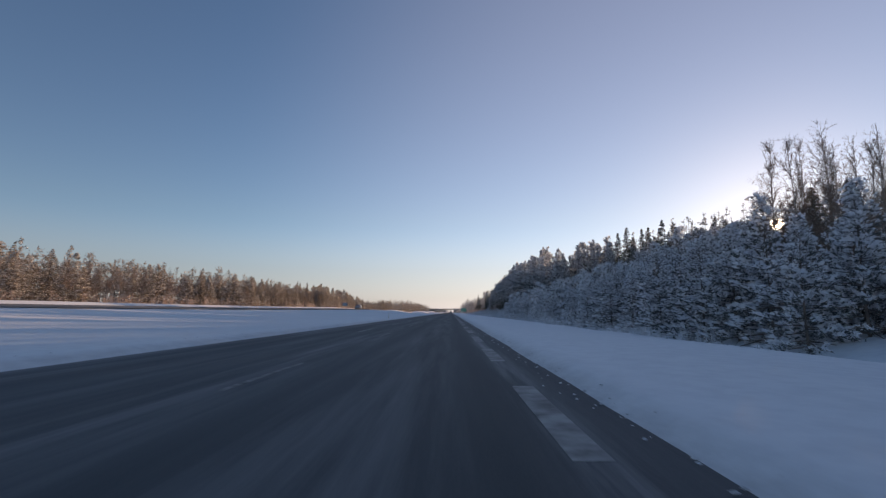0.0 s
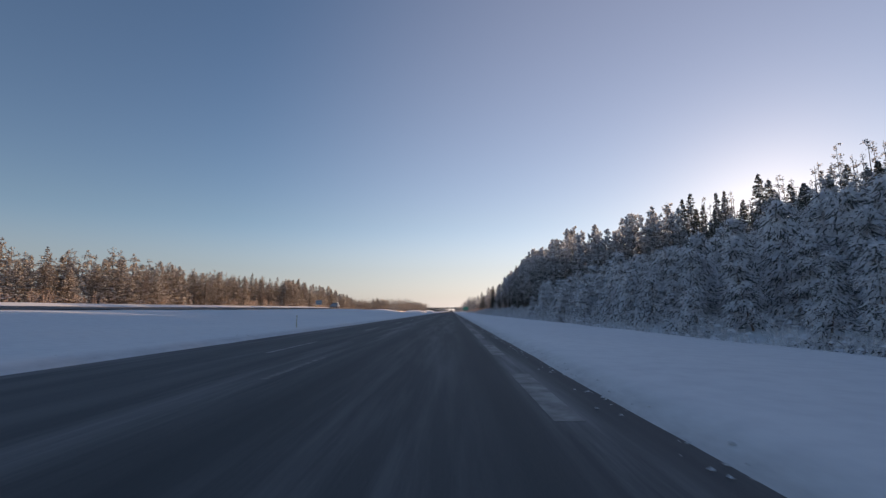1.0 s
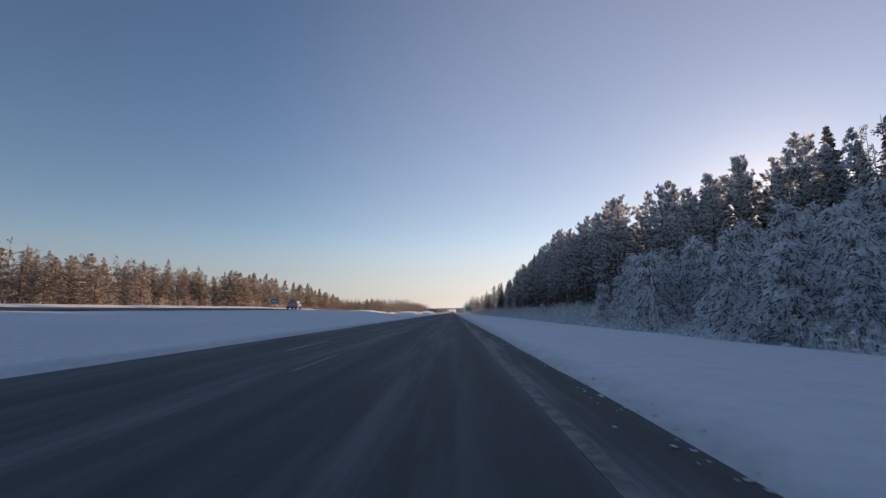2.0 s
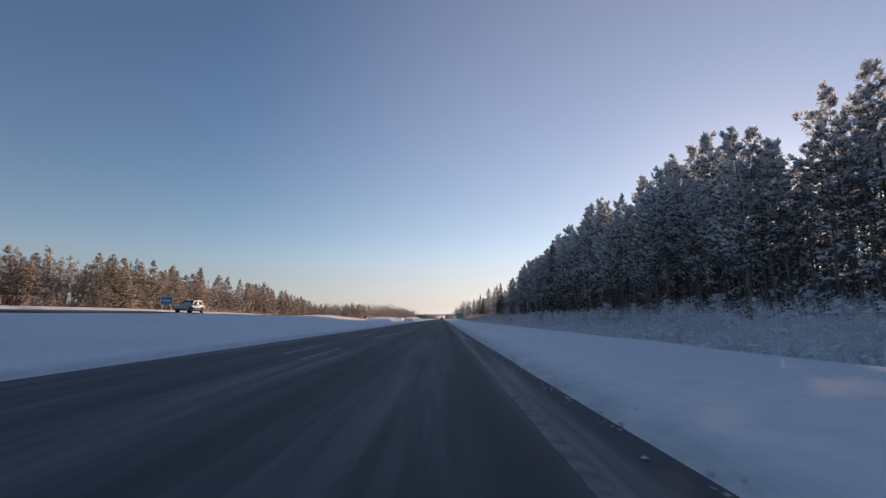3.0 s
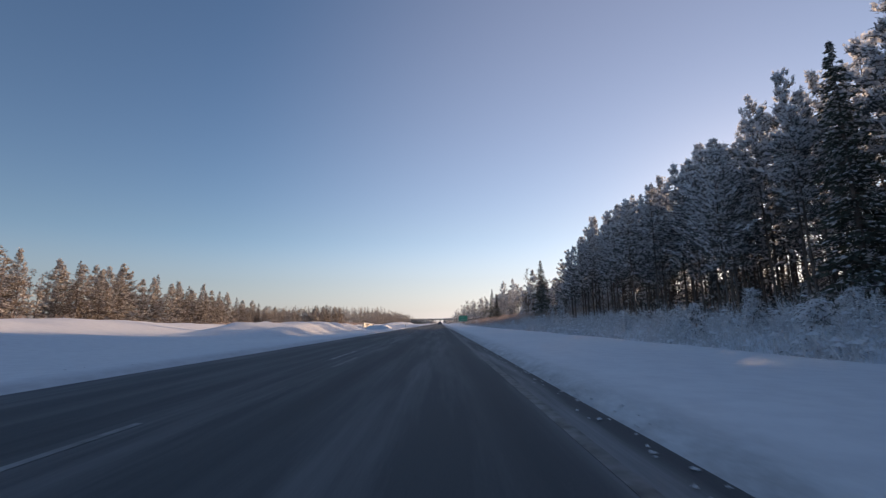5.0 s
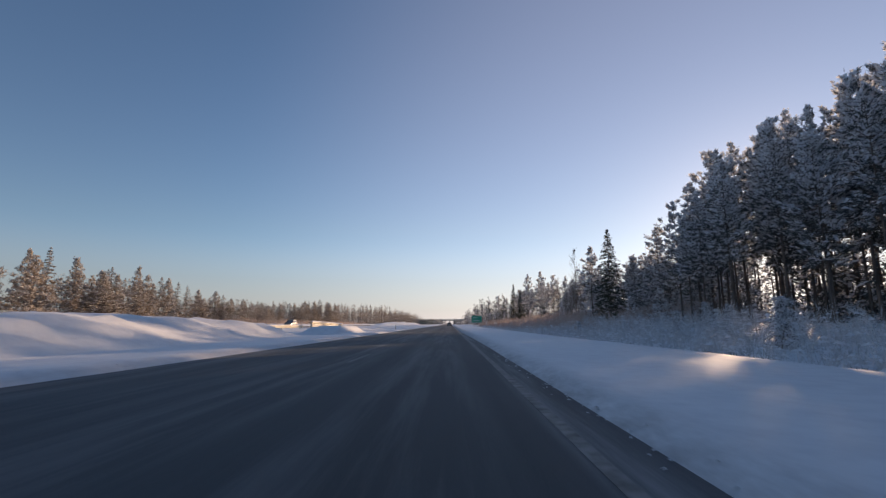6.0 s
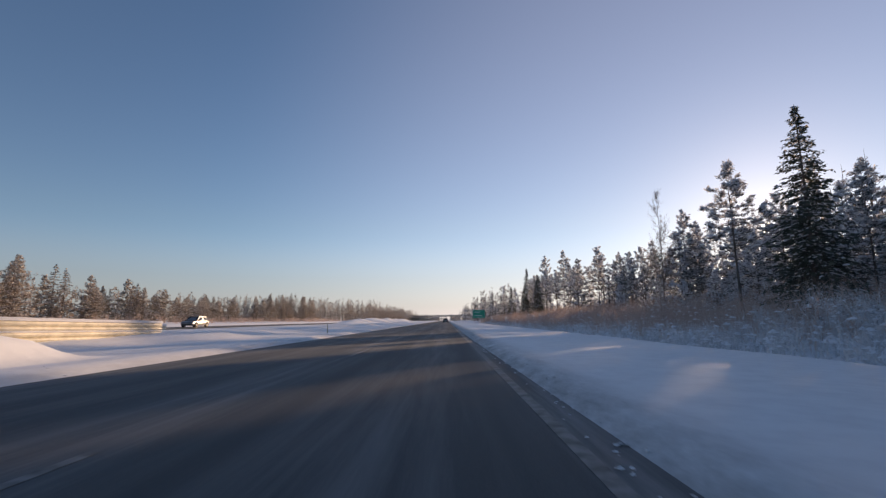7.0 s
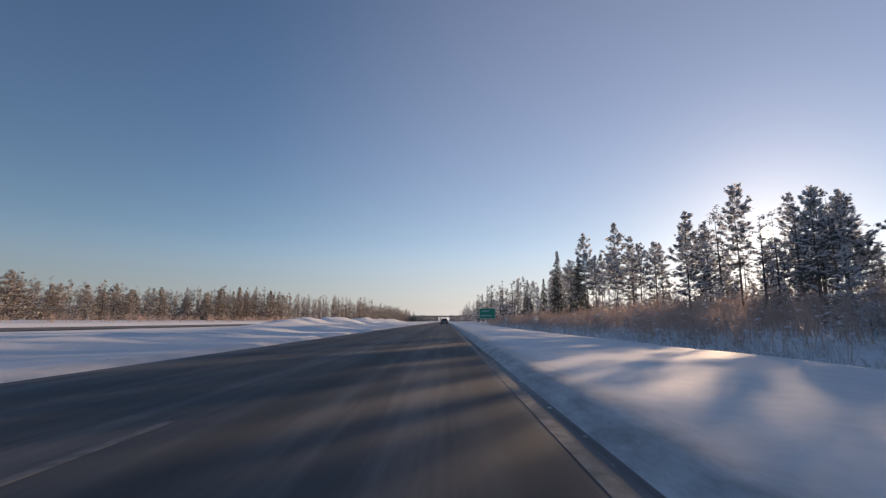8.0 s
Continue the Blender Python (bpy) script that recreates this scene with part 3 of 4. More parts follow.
def birch(seed, height, spread, limbs, twigs, twig_mat, label=""):
    """A bare birch: slim stem, steep forking limbs, a haze of fine twigs."""
    r = np.random.RandomState(seed)
    tree = empty("birch_tree")
    tv, tf, at = stem(r, height, height * 0.0042 + 0.02, 0.22)
    t = 0.16 + 0.80 * r.uniform(0, 1, limbs)
    az = r.uniform(0, 6.28, limbs)
    L = spread * (1.04 - t) ** 0.6 * r.uniform(0.55, 1.2, limbs) + 0.1
    flare = 0.30 + 0.34 * (1 - t)
    out = np.stack([np.cos(az) * flare, np.sin(az) * flare, 0.9 + 0 * az], -1)
    a = at(t * height)
    m = a + out * L[:, None] * 0.55
    b = m + (out + [0, 0, 0.25] + 0.12 * r.normal(size=(limbs, 3))) * L[:, None] * 0.5
    soup("trunk", *join((tv, tf), sticks(a, m, 0.017, 0.010), sticks(m, b, 0.010, 0.004)), M_BIRCH, tree)
    pick = r.choice(limbs, limbs * twigs, p=L / L.sum())       # long limbs bear most of the twigs
    u = r.uniform(0.12, 1.0, (len(pick), 1))
    c = np.where(u < 0.55, a[pick] + (m - a)[pick] * (u / 0.55), m[pick] + (b - m)[pick] * ((u - 0.55) / 0.45))
    way = unit(out[pick] + 0.6 * r.normal(size=(len(pick), 3)))
    ln = r.uniform(0.5, 1.3, (len(c), 1)) * spread * 0.36 * (1.06 - t[pick])[:, None] ** 0.5
    e = c + way * ln
    c2 = np.repeat(c, 7, 0) + np.repeat(e - c, 7, 0) * r.uniform(0.1, 1.0, (7 * len(c), 1))
    fine = blades(r, c2, np.repeat(way, 7, 0) + [0, 0, 0.15], np.repeat(ln, 7, 0) * 0.75, 0.011, 0.45)
    soup("twig_spray", *join(sticks(c, e, 0.005, 0.002), fine), twig_mat, tree, "fine bare twigs", kind="stuff")
    return tagged(tree, label, "tree")


def sapling(seed, height, spread, limbs, label=""):
    """A young tree bowed under snow: short arching limbs, hanging sprays, thick white loads."""
    r = np.random.RandomState(seed)
    tree = empty("snowy_sapling")
    tv, tf, at = stem(r, height, 0.05, 0.2, 5)
    t = r.uniform(0.05, 0.98, limbs)
    az = r.uniform(0, 6.28, limbs)
    L = spread * (1.08 - t) ** 0.75 * r.uniform(0.55, 1.25, limbs)
    out = np.stack([np.cos(az), np.sin(az), 0.25 + 0 * az], -1)
    a = at(t * height)
    m = a + out * L[:, None] * 0.6
    b = a + np.stack([np.cos(az), np.sin(az), -0.25 + 0 * az], -1) * L[:, None]
    soup("trunk", *join((tv, tf), sticks(a, m, 0.014, 0.009), sticks(m, b, 0.009, 0.004)), M_TWIG, tree)
    k = 12
    u = r.uniform(0.1, 1.0, (limbs, k, 1))
    c = np.where(u < 0.6, a[:, None] + (m - a)[:, None] * (u / 0.6), m[:, None] + (b - m)[:, None] * ((u - 0.6) / 0.4)).reshape(-1, 3)
    c = c + r.normal(size=c.shape) * 0.10
    way = np.repeat(np.stack([0.7 * np.cos(az), 0.7 * np.sin(az), -0.95 + 0 * az], -1), k, 0)
    d = np.repeat(c, 4, 0) + r.normal(size=(4 * len(c), 3)) * 0.13
    soup("frosted_spray", *blades(r, d, np.repeat(way, 4, 0), 0.30, 0.055, 0.5), M_TREESNOW, tree, "frosted hanging sprays", kind="stuff")
    soup("dark_spray", *blades(r, d[::4] + [0, 0, -0.08], np.repeat(way, 4, 0)[::4], 0.40, 0.09, 0.6), M_PINE, tree, "dark green sprays", kind="stuff")
    k2 = r.uniform(size=len(c)) < 0.8
    soup("snow_load", *dabs(r, c[k2] + [0, 0, 0.06], way[k2] * [1, 1, 0.9], 0.27, 0.125, 0.055), M_TREESNOW, tree, "thick snow bowing the twigs", kind="stuff")
    return tagged(tree, label, "young tree")


def place(proto, x, y, scale, turn, wide=1.0, sink=0.05):
    z = float(land(x, y)) - sink
    ob = copy_thing(proto, pose(x, y, z, 0, 0, turn))
    ob.scale = (scale * wide, scale * wide, scale)
    return ob


LAB_PINE = "tall dark pine with bare trunk and snowy boughs"
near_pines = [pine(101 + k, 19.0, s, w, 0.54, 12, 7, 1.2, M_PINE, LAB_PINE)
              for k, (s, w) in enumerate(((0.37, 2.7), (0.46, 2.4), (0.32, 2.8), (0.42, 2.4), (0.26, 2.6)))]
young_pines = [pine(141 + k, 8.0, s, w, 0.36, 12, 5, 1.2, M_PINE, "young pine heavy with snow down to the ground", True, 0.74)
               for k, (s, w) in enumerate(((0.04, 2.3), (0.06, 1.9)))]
lit_pines = [pine(151 + k, 12.0, s, w, 0.38, 10, 8, 0.66, M_SUNPINE, "frosted sunlit pine with snow on its boughs", True, 0.95)
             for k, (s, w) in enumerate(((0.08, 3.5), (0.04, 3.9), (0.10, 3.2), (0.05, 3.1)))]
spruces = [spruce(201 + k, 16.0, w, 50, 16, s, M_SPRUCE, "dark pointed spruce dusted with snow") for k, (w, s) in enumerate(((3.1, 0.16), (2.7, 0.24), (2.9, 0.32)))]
lit_spruces = [spruce(221 + k, 12.0, w, 24, 11, 0.35, M_SUNPINE, "frosted sunlit spruce with drooping boughs") for k, w in enumerate((3.3, 2.9))]
birches = [birch(241 + k, 13.0, 2.4, 50, 13, M_TWIG, "bare birch with fine brown twigs") for k in range(2)]
saplings = [sapling(261 + k, 5.5, w, 52, "young tree bowed under thick snow") for k, w in enumerate((1.55, 1.3, 1.75))]
PROTOS = near_pines + young_pines + lit_pines + spruces + lit_spruces + birches + saplings


def height_of(proto):
    if proto in young_pines:
        return 8.0
    return {"pine": 19.0 if proto in near_pines else 12.0, "spru": 16.0 if proto in spruces else 12.0, "birc": 13.0, "snow": 5.5}[proto.name[:4]]


# how tall the shaded wood stands: tree tops above the asphalt, by the distance from the road and along it
WOOD_X = (15, 22, 26, 30, 36, 44, 60)
WOOD_Y = (30, 60, 90, 120, 150, 180, 210, 240, 255, 266, 280, 305, 350, 420)
WOOD_TOP = ((6.4, 7.6, 9.4, 10.7, 9.9, 9.1, 8.7, 8.4, 7.9, 7.9, 6.5, 7.6, 10.7, 14.8),
            (7.8, 9.9, 11.6, 14.5, 15.3, 15.9, 14.5, 13.2, 12.0, 10.8, 11.6, 8.6, 12.3, 14.7),
            (8.2, 10.7, 12.7, 15.8, 17.8, 19.3, 17.8, 16.8, 16.6, 14.2, 12.6, 9.4, 14.7, 14.3),
            (8.8, 12.1, 13.9, 16.8, 19.3, 20.9, 21.1, 19.0, 18.8, 18.7, 14.4, 11.4, 15.0, 16.8),
            (10, 13.5, 16.3, 18.7, 20.4, 22.9, 24.4, 23.5, 22.6, 22.3, 19.5, 15.4, 17.3, 20.2),
            (10, 14.6, 18.0, 21.0, 23.3, 24.4, 27.4, 28.6, 28.4, 28.1, 26.4, 19.2, 17.7, 22.6),
            (10, 16.2, 21.6, 24.9, 28.4, 28.5, 31.8, 32.6, 33.9, 35.3, 36.7, 32.0, 19.2, 28.1))

# and the sunlit wood across the motorway
LIT_X = (-90, -75, -65, -58, -52, -46)
LIT_Y = (50, 95, 140, 185, 230, 275, 290, 305, 330, 360, 390, 430, 480, 560)
LIT_TOP = ((12.0, 13.9, 14.9, 14.0, 17.6, 17.2, 17.9, 17.9, 17.2, 13.0, 9.6, 10.1, 13.8, 15.9),
           (12.0, 12.6, 12.4, 15.2, 14.6, 15.7, 14.9, 14.4, 12.6, 7.9, 8.9, 11.0, 13.8, 16.0),
           (12.0, 11.1, 11.3, 12.6, 13.7, 13.1, 12.5, 11.6, 8.8, 8.0, 7.8, 12.1, 13.6, 15.4),
           (9.0, 9.4, 9.5, 11.5, 12.3, 10.9, 8.2, 8.1, 6.8, 7.0, 8.3, 12.0, 12.9, 14.2),
           (8.8, 8.6, 10.3, 11.1, 10.8, 7.4, 8.0, 7.2, 6.1, 6.4, 8.6, 10.9, 12.4, 13.1),
           (7.7, 8.3, 9.3, 10.0, 8.6, 7.3, 6.7, 5.9, 5.7, 6.0, 9.3, 10.1, 11.6, 12.1))


def wood_top(x, y):
    along, across, tops = (WOOD_Y, WOOD_X, WOOD_TOP) if x > 0 else (LIT_Y, LIT_X, LIT_TOP)
    return float(np.interp(x, across, [np.interp(y, along, row) for row in tops]))


def put(proto, x, y, tall, r, group):
    k = tall / height_of(proto)
    wide = min(1.4, (1 / k) ** 0.4) if k < 1 else 1.0
    return tagged(place(proto, x, y, k, r.uniform(0, 360), wide * r.uniform(0.9, 1.15)), group=group)


rnd = np.random.RandomState(7)
# trees that stand out singly beside the road: kind, x, y, height
SINGLE = [(spruces[0], 21.4, 271.4, 13.5), (near_pines[1], 21.0, 277.4, 12.2), (birches[0], 22.2, 292.0, 14.2), (near_pines[0], 26.2, 294.0, 12.0),
          (near_pines[3], 24.3, 317.3, 12.0), (near_pines[4], 22.0, 321.0, 10.6), (near_pines[2], 29.8, 260.3, 20.0), (near_pines[3], 25.7, 251.4, 16.0), (near_pines[3], 27.0, 239.0, 17.4), (near_pines[0], 27.4, 255.4, 18.0), (near_pines[3], 31.8, 254.0, 19.8), (near_pines[1], 33.2, 263.0, 19.4), (near_pines[4], 31.0, 252.0, 20.0), (near_pines[0], 33.0, 255.5, 20.8), (near_pines[2], 36.0, 260.5, 21.8), (near_pines[3], 28.0, 248.0, 18.2),
          (near_pines[1], 29.2, 357.3, 17.0), (near_pines[0], 27.0, 367.6, 17.2), (spruces[1], 22.1, 369.5, 14.4), (near_pines[2], 31.5, 318.0, 11.6),
          (near_pines[2], 33.3, 162.3, 22.8), (near_pines[0], 35.3, 171.0, 24.6), (near_pines[3], 30.7, 172.1, 22.0), (near_pines[1], 26.7, 183.3, 20.3),
          (near_pines[4], 25.7, 195.3, 18.6), (spruces[1], 23.5, 199.9, 16.8), (near_pines[0], 22.7, 228.2, 14.8), (near_pines[2], 22.1, 210.1, 14.3),
          (near_pines[1], 25.6, 176.8, 19.6), (spruces[2], 51.6, 109.8, 22.8), (spruces[0], 50.5, 129.5, 24.6), (spruces[1], 52.0, 122.5, 23.0),
          (spruces[0], 54.3, 123.5, 23.6), (spruces[2], 56.3, 114.2, 23.2), (spruces[1], 45.9, 123.7, 22.0), (spruces[0], 60.7, 103.3, 22.2),
          (birches[1], 46.5, 131.5, 22.0), (near_pines[0], 34.0, 318.4, 11.0), (near_pines[4], 28.0, 313.6, 10.2),
          (near_pines[1], 31.0, 155.5, 21.5), (near_pines[3], 34.2, 160.0, 23.6), (near_pines[4], 32.6, 137.2, 19.6), (near_pines[3], 42.1, 135.0, 21.6), (near_pines[2], 31.2, 199.3, 22.0)]
taken = []
for proto, x, y, tall in SINGLE:
    put(proto, x, y, tall, rnd, "trees of the shaded wood")
    taken.append((x, y))


GLADES = [(6.09, 0.9), (7.2, 0.45), (7.5, 1.1), (8.12, 0.8)]      # narrow lanes in the thin wood through which the low sun shines on the road


def free(x, y, gap, low=False):
    if not low and 240 < y < 420 and 19 < x < 80:
        a = radians(SUN_AZ)
        if any(abs(x * math.cos(a) - (y - SPEED * g) * math.sin(a)) < w for g, w in GLADES):
            return False
    if 25 < y < 112 and 22 < x < 80 and not low and abs(x * math.cos(radians(SUN_AZ)) - y * math.sin(radians(SUN_AZ))) < 1.0:
        return False
    if any((x - a) ** 2 + (y - b) ** 2 < gap * gap for a, b in taken):
        return False
    taken.append((x, y))
    return True


def spots(n, x0, x1, y0, y1, gap, low=False):
    found = []
    for _ in range(n * 3):
        if len(found) == n:
            break
        x, y = rnd.uniform(x0, x1), rnd.uniform(y0, y1)
        if free(x, y, gap, low):
            found.append((x, y))
    return found


def scatter(n, x0, x1, y0, y1, gap, protos, low, high, lean=0.0, group="trees of the shaded wood"):
    """Trees at free places; the wood grows taller by lean metres for each metre away from the road."""
    for x, y in spots(n, x0, x1, y0, y1, gap, high < 6):
        put(protos[rnd.randint(len(protos))], x, y, rnd.uniform(low, high) + lean * abs(x - x0), rnd, group)


def grow(n, x0, x1, y0, y1, gap, protos, low, high, group="trees of the shaded wood"):
    """Trees at free places, each a share of the wood's full height there."""
    for x, y in spots(n, x0, x1, y0, y1, gap):
        put(protos[rnd.randint(len(protos))], x, y, rnd.uniform(low, high) * wood_top(x, y) - float(land(x, y)), rnd, group)


# right: pines and birches by the start, the snowed-up thicket, the tall pine wood, the thin wood
scatter(16, 13.2, 18.5, 16.5, 31, 1.5, young_pines, 5.0, 6.6)
scatter(26, 13.0, 21, 16, 45, 1.6, young_pines, 3.8, 5.4)
scatter(36, 24, 46, 26, 70, 2.2, near_pines + spruces, 7.2, 9.0, 0.3)
grow(26, 25, 42, 34, 80, 2.0, near_pines[:1] + near_pines[4:] + spruces, 0.82, 1.0)
scatter(6, 20, 34, 34, 46, 1.8, birches, 6.0, 7.5)
scatter(7, 24, 33, 18, 36, 1.1, birches, 8.5, 11.0)
scatter(136, 12.5, 38, 42, 114, 1.6, saplings, 3.2, 5.5, 0.18, "young trees of the thicket")
scatter(46, 24, 40, 60, 116, 1.6, saplings, 6.4, 8.2, 0.05, "young trees of the thicket")
grow(22, 42, 64, 70, 104, 2.6, spruces, 0.76, 0.98)
grow(22, 42, 64, 104, 135, 2.6, spruces, 0.78, 0.99)
grow(26, 25, 46, 112, 146, 2.2, near_pines, 0.86, 1.10)
grow(58, 22.0, 31, 138, 236, 2.4, near_pines, 0.80, 1.10)
grow(16, 29.5, 37, 226, 265, 2.2, near_pines, 0.92, 1.08)
grow(20, 22.0, 31, 228, 262, 2.2, near_pines, 0.80, 1.06)
grow(26, 31, 38, 130, 258, 3.0, near_pines, 0.86, 1.08)
grow(17, 24, 40, 264, 350, 3.0, near_pines + birches[:1], 0.78, 0.98)
# pines added one behind another towards the low sun, shading the verge between the lanes
for k in (*range(28), *range(29, 46, 2)):
    across = 212 + 1.75 * k + rnd.uniform(-0.6, 0.6)
    x = rnd.uniform(25, 37)
    y = across + x / math.tan(radians(SUN_AZ))
    if free(x, y, 1.0):
        put(((near_pines[4], young_pines[0], young_pines[1], near_pines[2]) if k < 28 else near_pines[:4])[rnd.randint(4)], x, y, min(rnd.uniform(8.5, 11.5) - (2.0 if k > 28 else 0.0), 0.97 * wood_top(x, y)), rnd, "trees of the shaded wood")
scatter(12, 21.5, 30, 250, 305, 1.8, young_pines, 3.0, 4.8)
scatter(42, 23, 40, 258, 420, 1.9, young_pines, 2.6, 5.0)
grow(24, 22, 36, 332, 420, 3.2, near_pines + spruces[:1], 0.75, 0.98)
scatter(45, 12.5, 20, 132, 262, 1.6, saplings, 1.2, 2.3, 0.0, "young trees under the pines")
scatter(25, 13, 22, 262, 400, 2.0, saplings, 1.0, 2.0, 0.0, "young trees under the pines")
# left: the sunlit wood behind the opposite carriageway
LIT = "trees of the sunlit wood"
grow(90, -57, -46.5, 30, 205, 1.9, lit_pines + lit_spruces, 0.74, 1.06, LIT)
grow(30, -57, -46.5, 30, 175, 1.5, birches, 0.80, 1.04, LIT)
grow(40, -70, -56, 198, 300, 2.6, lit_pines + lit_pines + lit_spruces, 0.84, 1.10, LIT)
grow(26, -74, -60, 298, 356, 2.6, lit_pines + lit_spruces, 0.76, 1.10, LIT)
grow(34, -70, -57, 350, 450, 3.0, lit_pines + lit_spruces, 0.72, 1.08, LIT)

# slim birches crowding at the edge of the wood by the start
grove = np.random.RandomState(77)
for _ in range(19):
    x, y = grove.uniform(17.5, 25.5), grove.uniform(20, 29)
    if free(x, y, 1.0):
        put(birches[grove.randint(2)], x, y, grove.uniform(0.27, 0.325) * math.hypot(x, y) + 0.8, grove, "trees of the shaded wood")
# slimmer young trees fill the thicket's front
for _ in range(60):
    x, y = grove.uniform(12.5, 24), grove.uniform(42, 114)
    if free(x, y, 1.3, True):
        put(saplings[grove.randint(3)], x, y, grove.uniform(2.8, 5.2) + 0.16 * (x - 12.5), grove, "young trees of the thicket")


# deeper and farther woods, past counting, in one piece each
def plain_tree(r, height, start, spread, limbs, clumps, pointed):
    """Trunk, needle tufts and snow of one tree in a far wood, as arrays."""
    tv, tf, at = stem(r, height, height * 0.009 + 0.03, 0.2, 4, 3)
    t = np.sort(r.uniform(0, 1, limbs) ** 0.9)
    h = height * (start + (0.99 - start) * t)
    az = r.uniform(0, 6.28, limbs)
    prof = (1.05 - t) if pointed else np.interp(t, [0, 0.15, 0.4, 0.7, 0.9, 1], [0.75, 1.0, 0.84, 0.48, 0.22, 0.06])
    L = spread * prof * r.uniform(0.6, 1.25, limbs)
    a = at(h)
    d = np.stack([np.cos(az), np.sin(az), 0.6 * t - 0.35], -1)
    u = r.uniform(0.1, 1.05, (limbs, clumps, 1))
    c = (a[:, None] + d[:, None] * L[:, None, None] * u).reshape(-1, 3) + r.normal(size=(limbs * clumps, 3)) * 0.14
    n = 3
    fine = np.repeat(0.45 + 0.65 * (1 - t), clumps)[:, None]      # small sprays at the tip, broad ones below
    nv, nf = blades(r, np.repeat(c, n, 0) + r.normal(size=(len(c) * n, 3)) * 0.2 * np.repeat(fine, n, 0), np.repeat(np.repeat(d, clumps, 0), n, 0), 0.52 * np.repeat(fine, n, 0), 0.22 * np.repeat(fine, n, 0), 0.8)
    k = r.uniform(size=len(c)) < 0.5
    way = np.repeat(d, clumps, 0)
    sv, sf = join(dabs(r, c[k] + [0, 0, 0.1], way[k], 0.75 * fine[k], 0.38 * fine[k], 0.12 * fine[k]), blades(r, c + [0, 0, 0.08], way + [0, 0, 0.2], 0.48 * fine, 0.16 * fine, 0.8))
    return (tv, tf), (nv, nf), (sv, sf)


def woods(name, places, low, high, spread, mats, label, seed, pointed=0.3, start=(0.05, 0.35)):
    r = np.random.RandomState(seed)
    kinds = []
    usual = (low + high) / 2
    for k in range(8):
        sp = r.uniform() < pointed
        kinds.append(plain_tree(r, usual, 0.04 if sp else r.uniform(*start), spread * (0.85 if sp else 1.0) * (usual / 10) ** 0.6, int(20 * max(1.0, (usual / 10) ** 0.8)), 5, sp))
    groups = [[], [], []]
    for x, y in places:
        k = kinds[r.randint(8)]
        s = r.uniform(low, high) / usual
        if (20 < x < 60 and y < 420) or (x < 0 and y < 560):
            s = min(s, r.uniform(0.62 if x < 0 else 0.80, 1.06) * wood_top(x, y) / usual)
        w = s ** 0.6
        a = r.uniform(0, 6.28)
        turn = np.array([[math.cos(a) * w, -math.sin(a) * w, 0], [math.sin(a) * w, math.cos(a) * w, 0], [0, 0, s]])
        off = np.array([x, y, float(land(x, y)) - 0.1])
        for g, (v, f) in zip(groups, k):
            g.append((v @ turn.T + off, f))
    me = bpy.data.meshes.new(name)
    joined = [join(*g) for g in groups]
    v, f = join(*joined)
    me.from_pydata(v.tolist(), [], f)
    me.polygons.foreach_set("material_index", np.repeat([0, 1, 2], [len(j[1]) for j in joined]).astype(np.int32))
    for m in mats:
        me.materials.append(m)
    me.update()
    return tagged(new(name, me), label, "forest", kind="stuff")


# PALE serves the sunlit woods and carries the sun's warmth in its colours
DARK, PALE = (M_BARK, M_PINE, M_TREESNOW), (M_BARK, M_SUNPINE, M_SUNRIME)
woods("deep_wood", spots(370, 38, 85, 120, 246, 2.4), 14.5, 19.0, 2.4, DARK, "dark snowy pine wood behind the front trees", 301, 0.35, (0.03, 0.22))
woods("deep_thicket_wood", spots(190, 52, 95, 40, 155, 3.0), 14, 18.5, 2.3, DARK, "dark snowy wood behind the thicket", 302)
# dense rear trees added to keep streaks of sun off the median
woods("deep_thicket_wood", spots(120, 38, 55, 50, 118, 2.0), 15, 20, 2.3, DARK, "dark snowy wood added close behind the thicket to shade the median", 320, 0.6, (0.02, 0.15))
woods("tall_thicket_wood", spots(120, 44, 66, 68, 132, 1.9), 19, 25, 2.3, DARK, "tall dark wood added behind the thicket to shade the median", 322, 0.5, (0.05, 0.2))
woods("tall_thicket_wood", spots(130, 58, 104, 95, 170, 2.8), 19, 23, 2.4, DARK, "tall dark wood added far behind the thicket to shade the median", 313)
TOWARDS_SUN = 1 / math.tan(radians(SUN_AZ))


def ranks(n, first, step, x0, x1):
    """Places of added trees, rank behind rank towards the low sun, whose shadows close on the verge."""
    found = []
    for k in range(n):
        x = grove.uniform(x0, x1)
        y = first + step * k + grove.uniform(-0.4, 0.4) + x * TOWARDS_SUN
        if free(x, y, 0.7):
            found.append((x, y))
    return found


# extra trees fitted in to block stray sun flecks on the verge
woods("inner_wood", ranks(82, 98, 1.37, 30, 37) + ranks(82, 98.6, 1.37, 36, 44) + ranks(26, 95, 1.3, 26, 31) + ranks(30, 92, 1.3, 43, 52) + ranks(14, 98, 0.9, 30, 50), 8.5, 12.0, 3.0, DARK, "close young pines added inside the pine wood for shade", 324, 0.5, (0.02, 0.08))
woods("inner_wood", ranks(24, 213, 1.75, 37, 47) + ranks(6, 272.4, 1.7, 25, 32) + ranks(6, 272.9, 1.7, 32, 40) + ranks(3, 287, 1.7, 26, 38), 9.0, 13.0, 3.0, DARK, "close young pines added inside the thin wood for shade", 325, 0.6, (0.02, 0.08))
# taller rear pines, added to block the sun on the median
woods("thin_wood", spots(46, 42, 62, 278, 322, 2.4), 14, 19, 2.3, DARK, "tall snowy pines added behind the thin wood to shade the median", 321, 0.3, (0.05, 0.25))
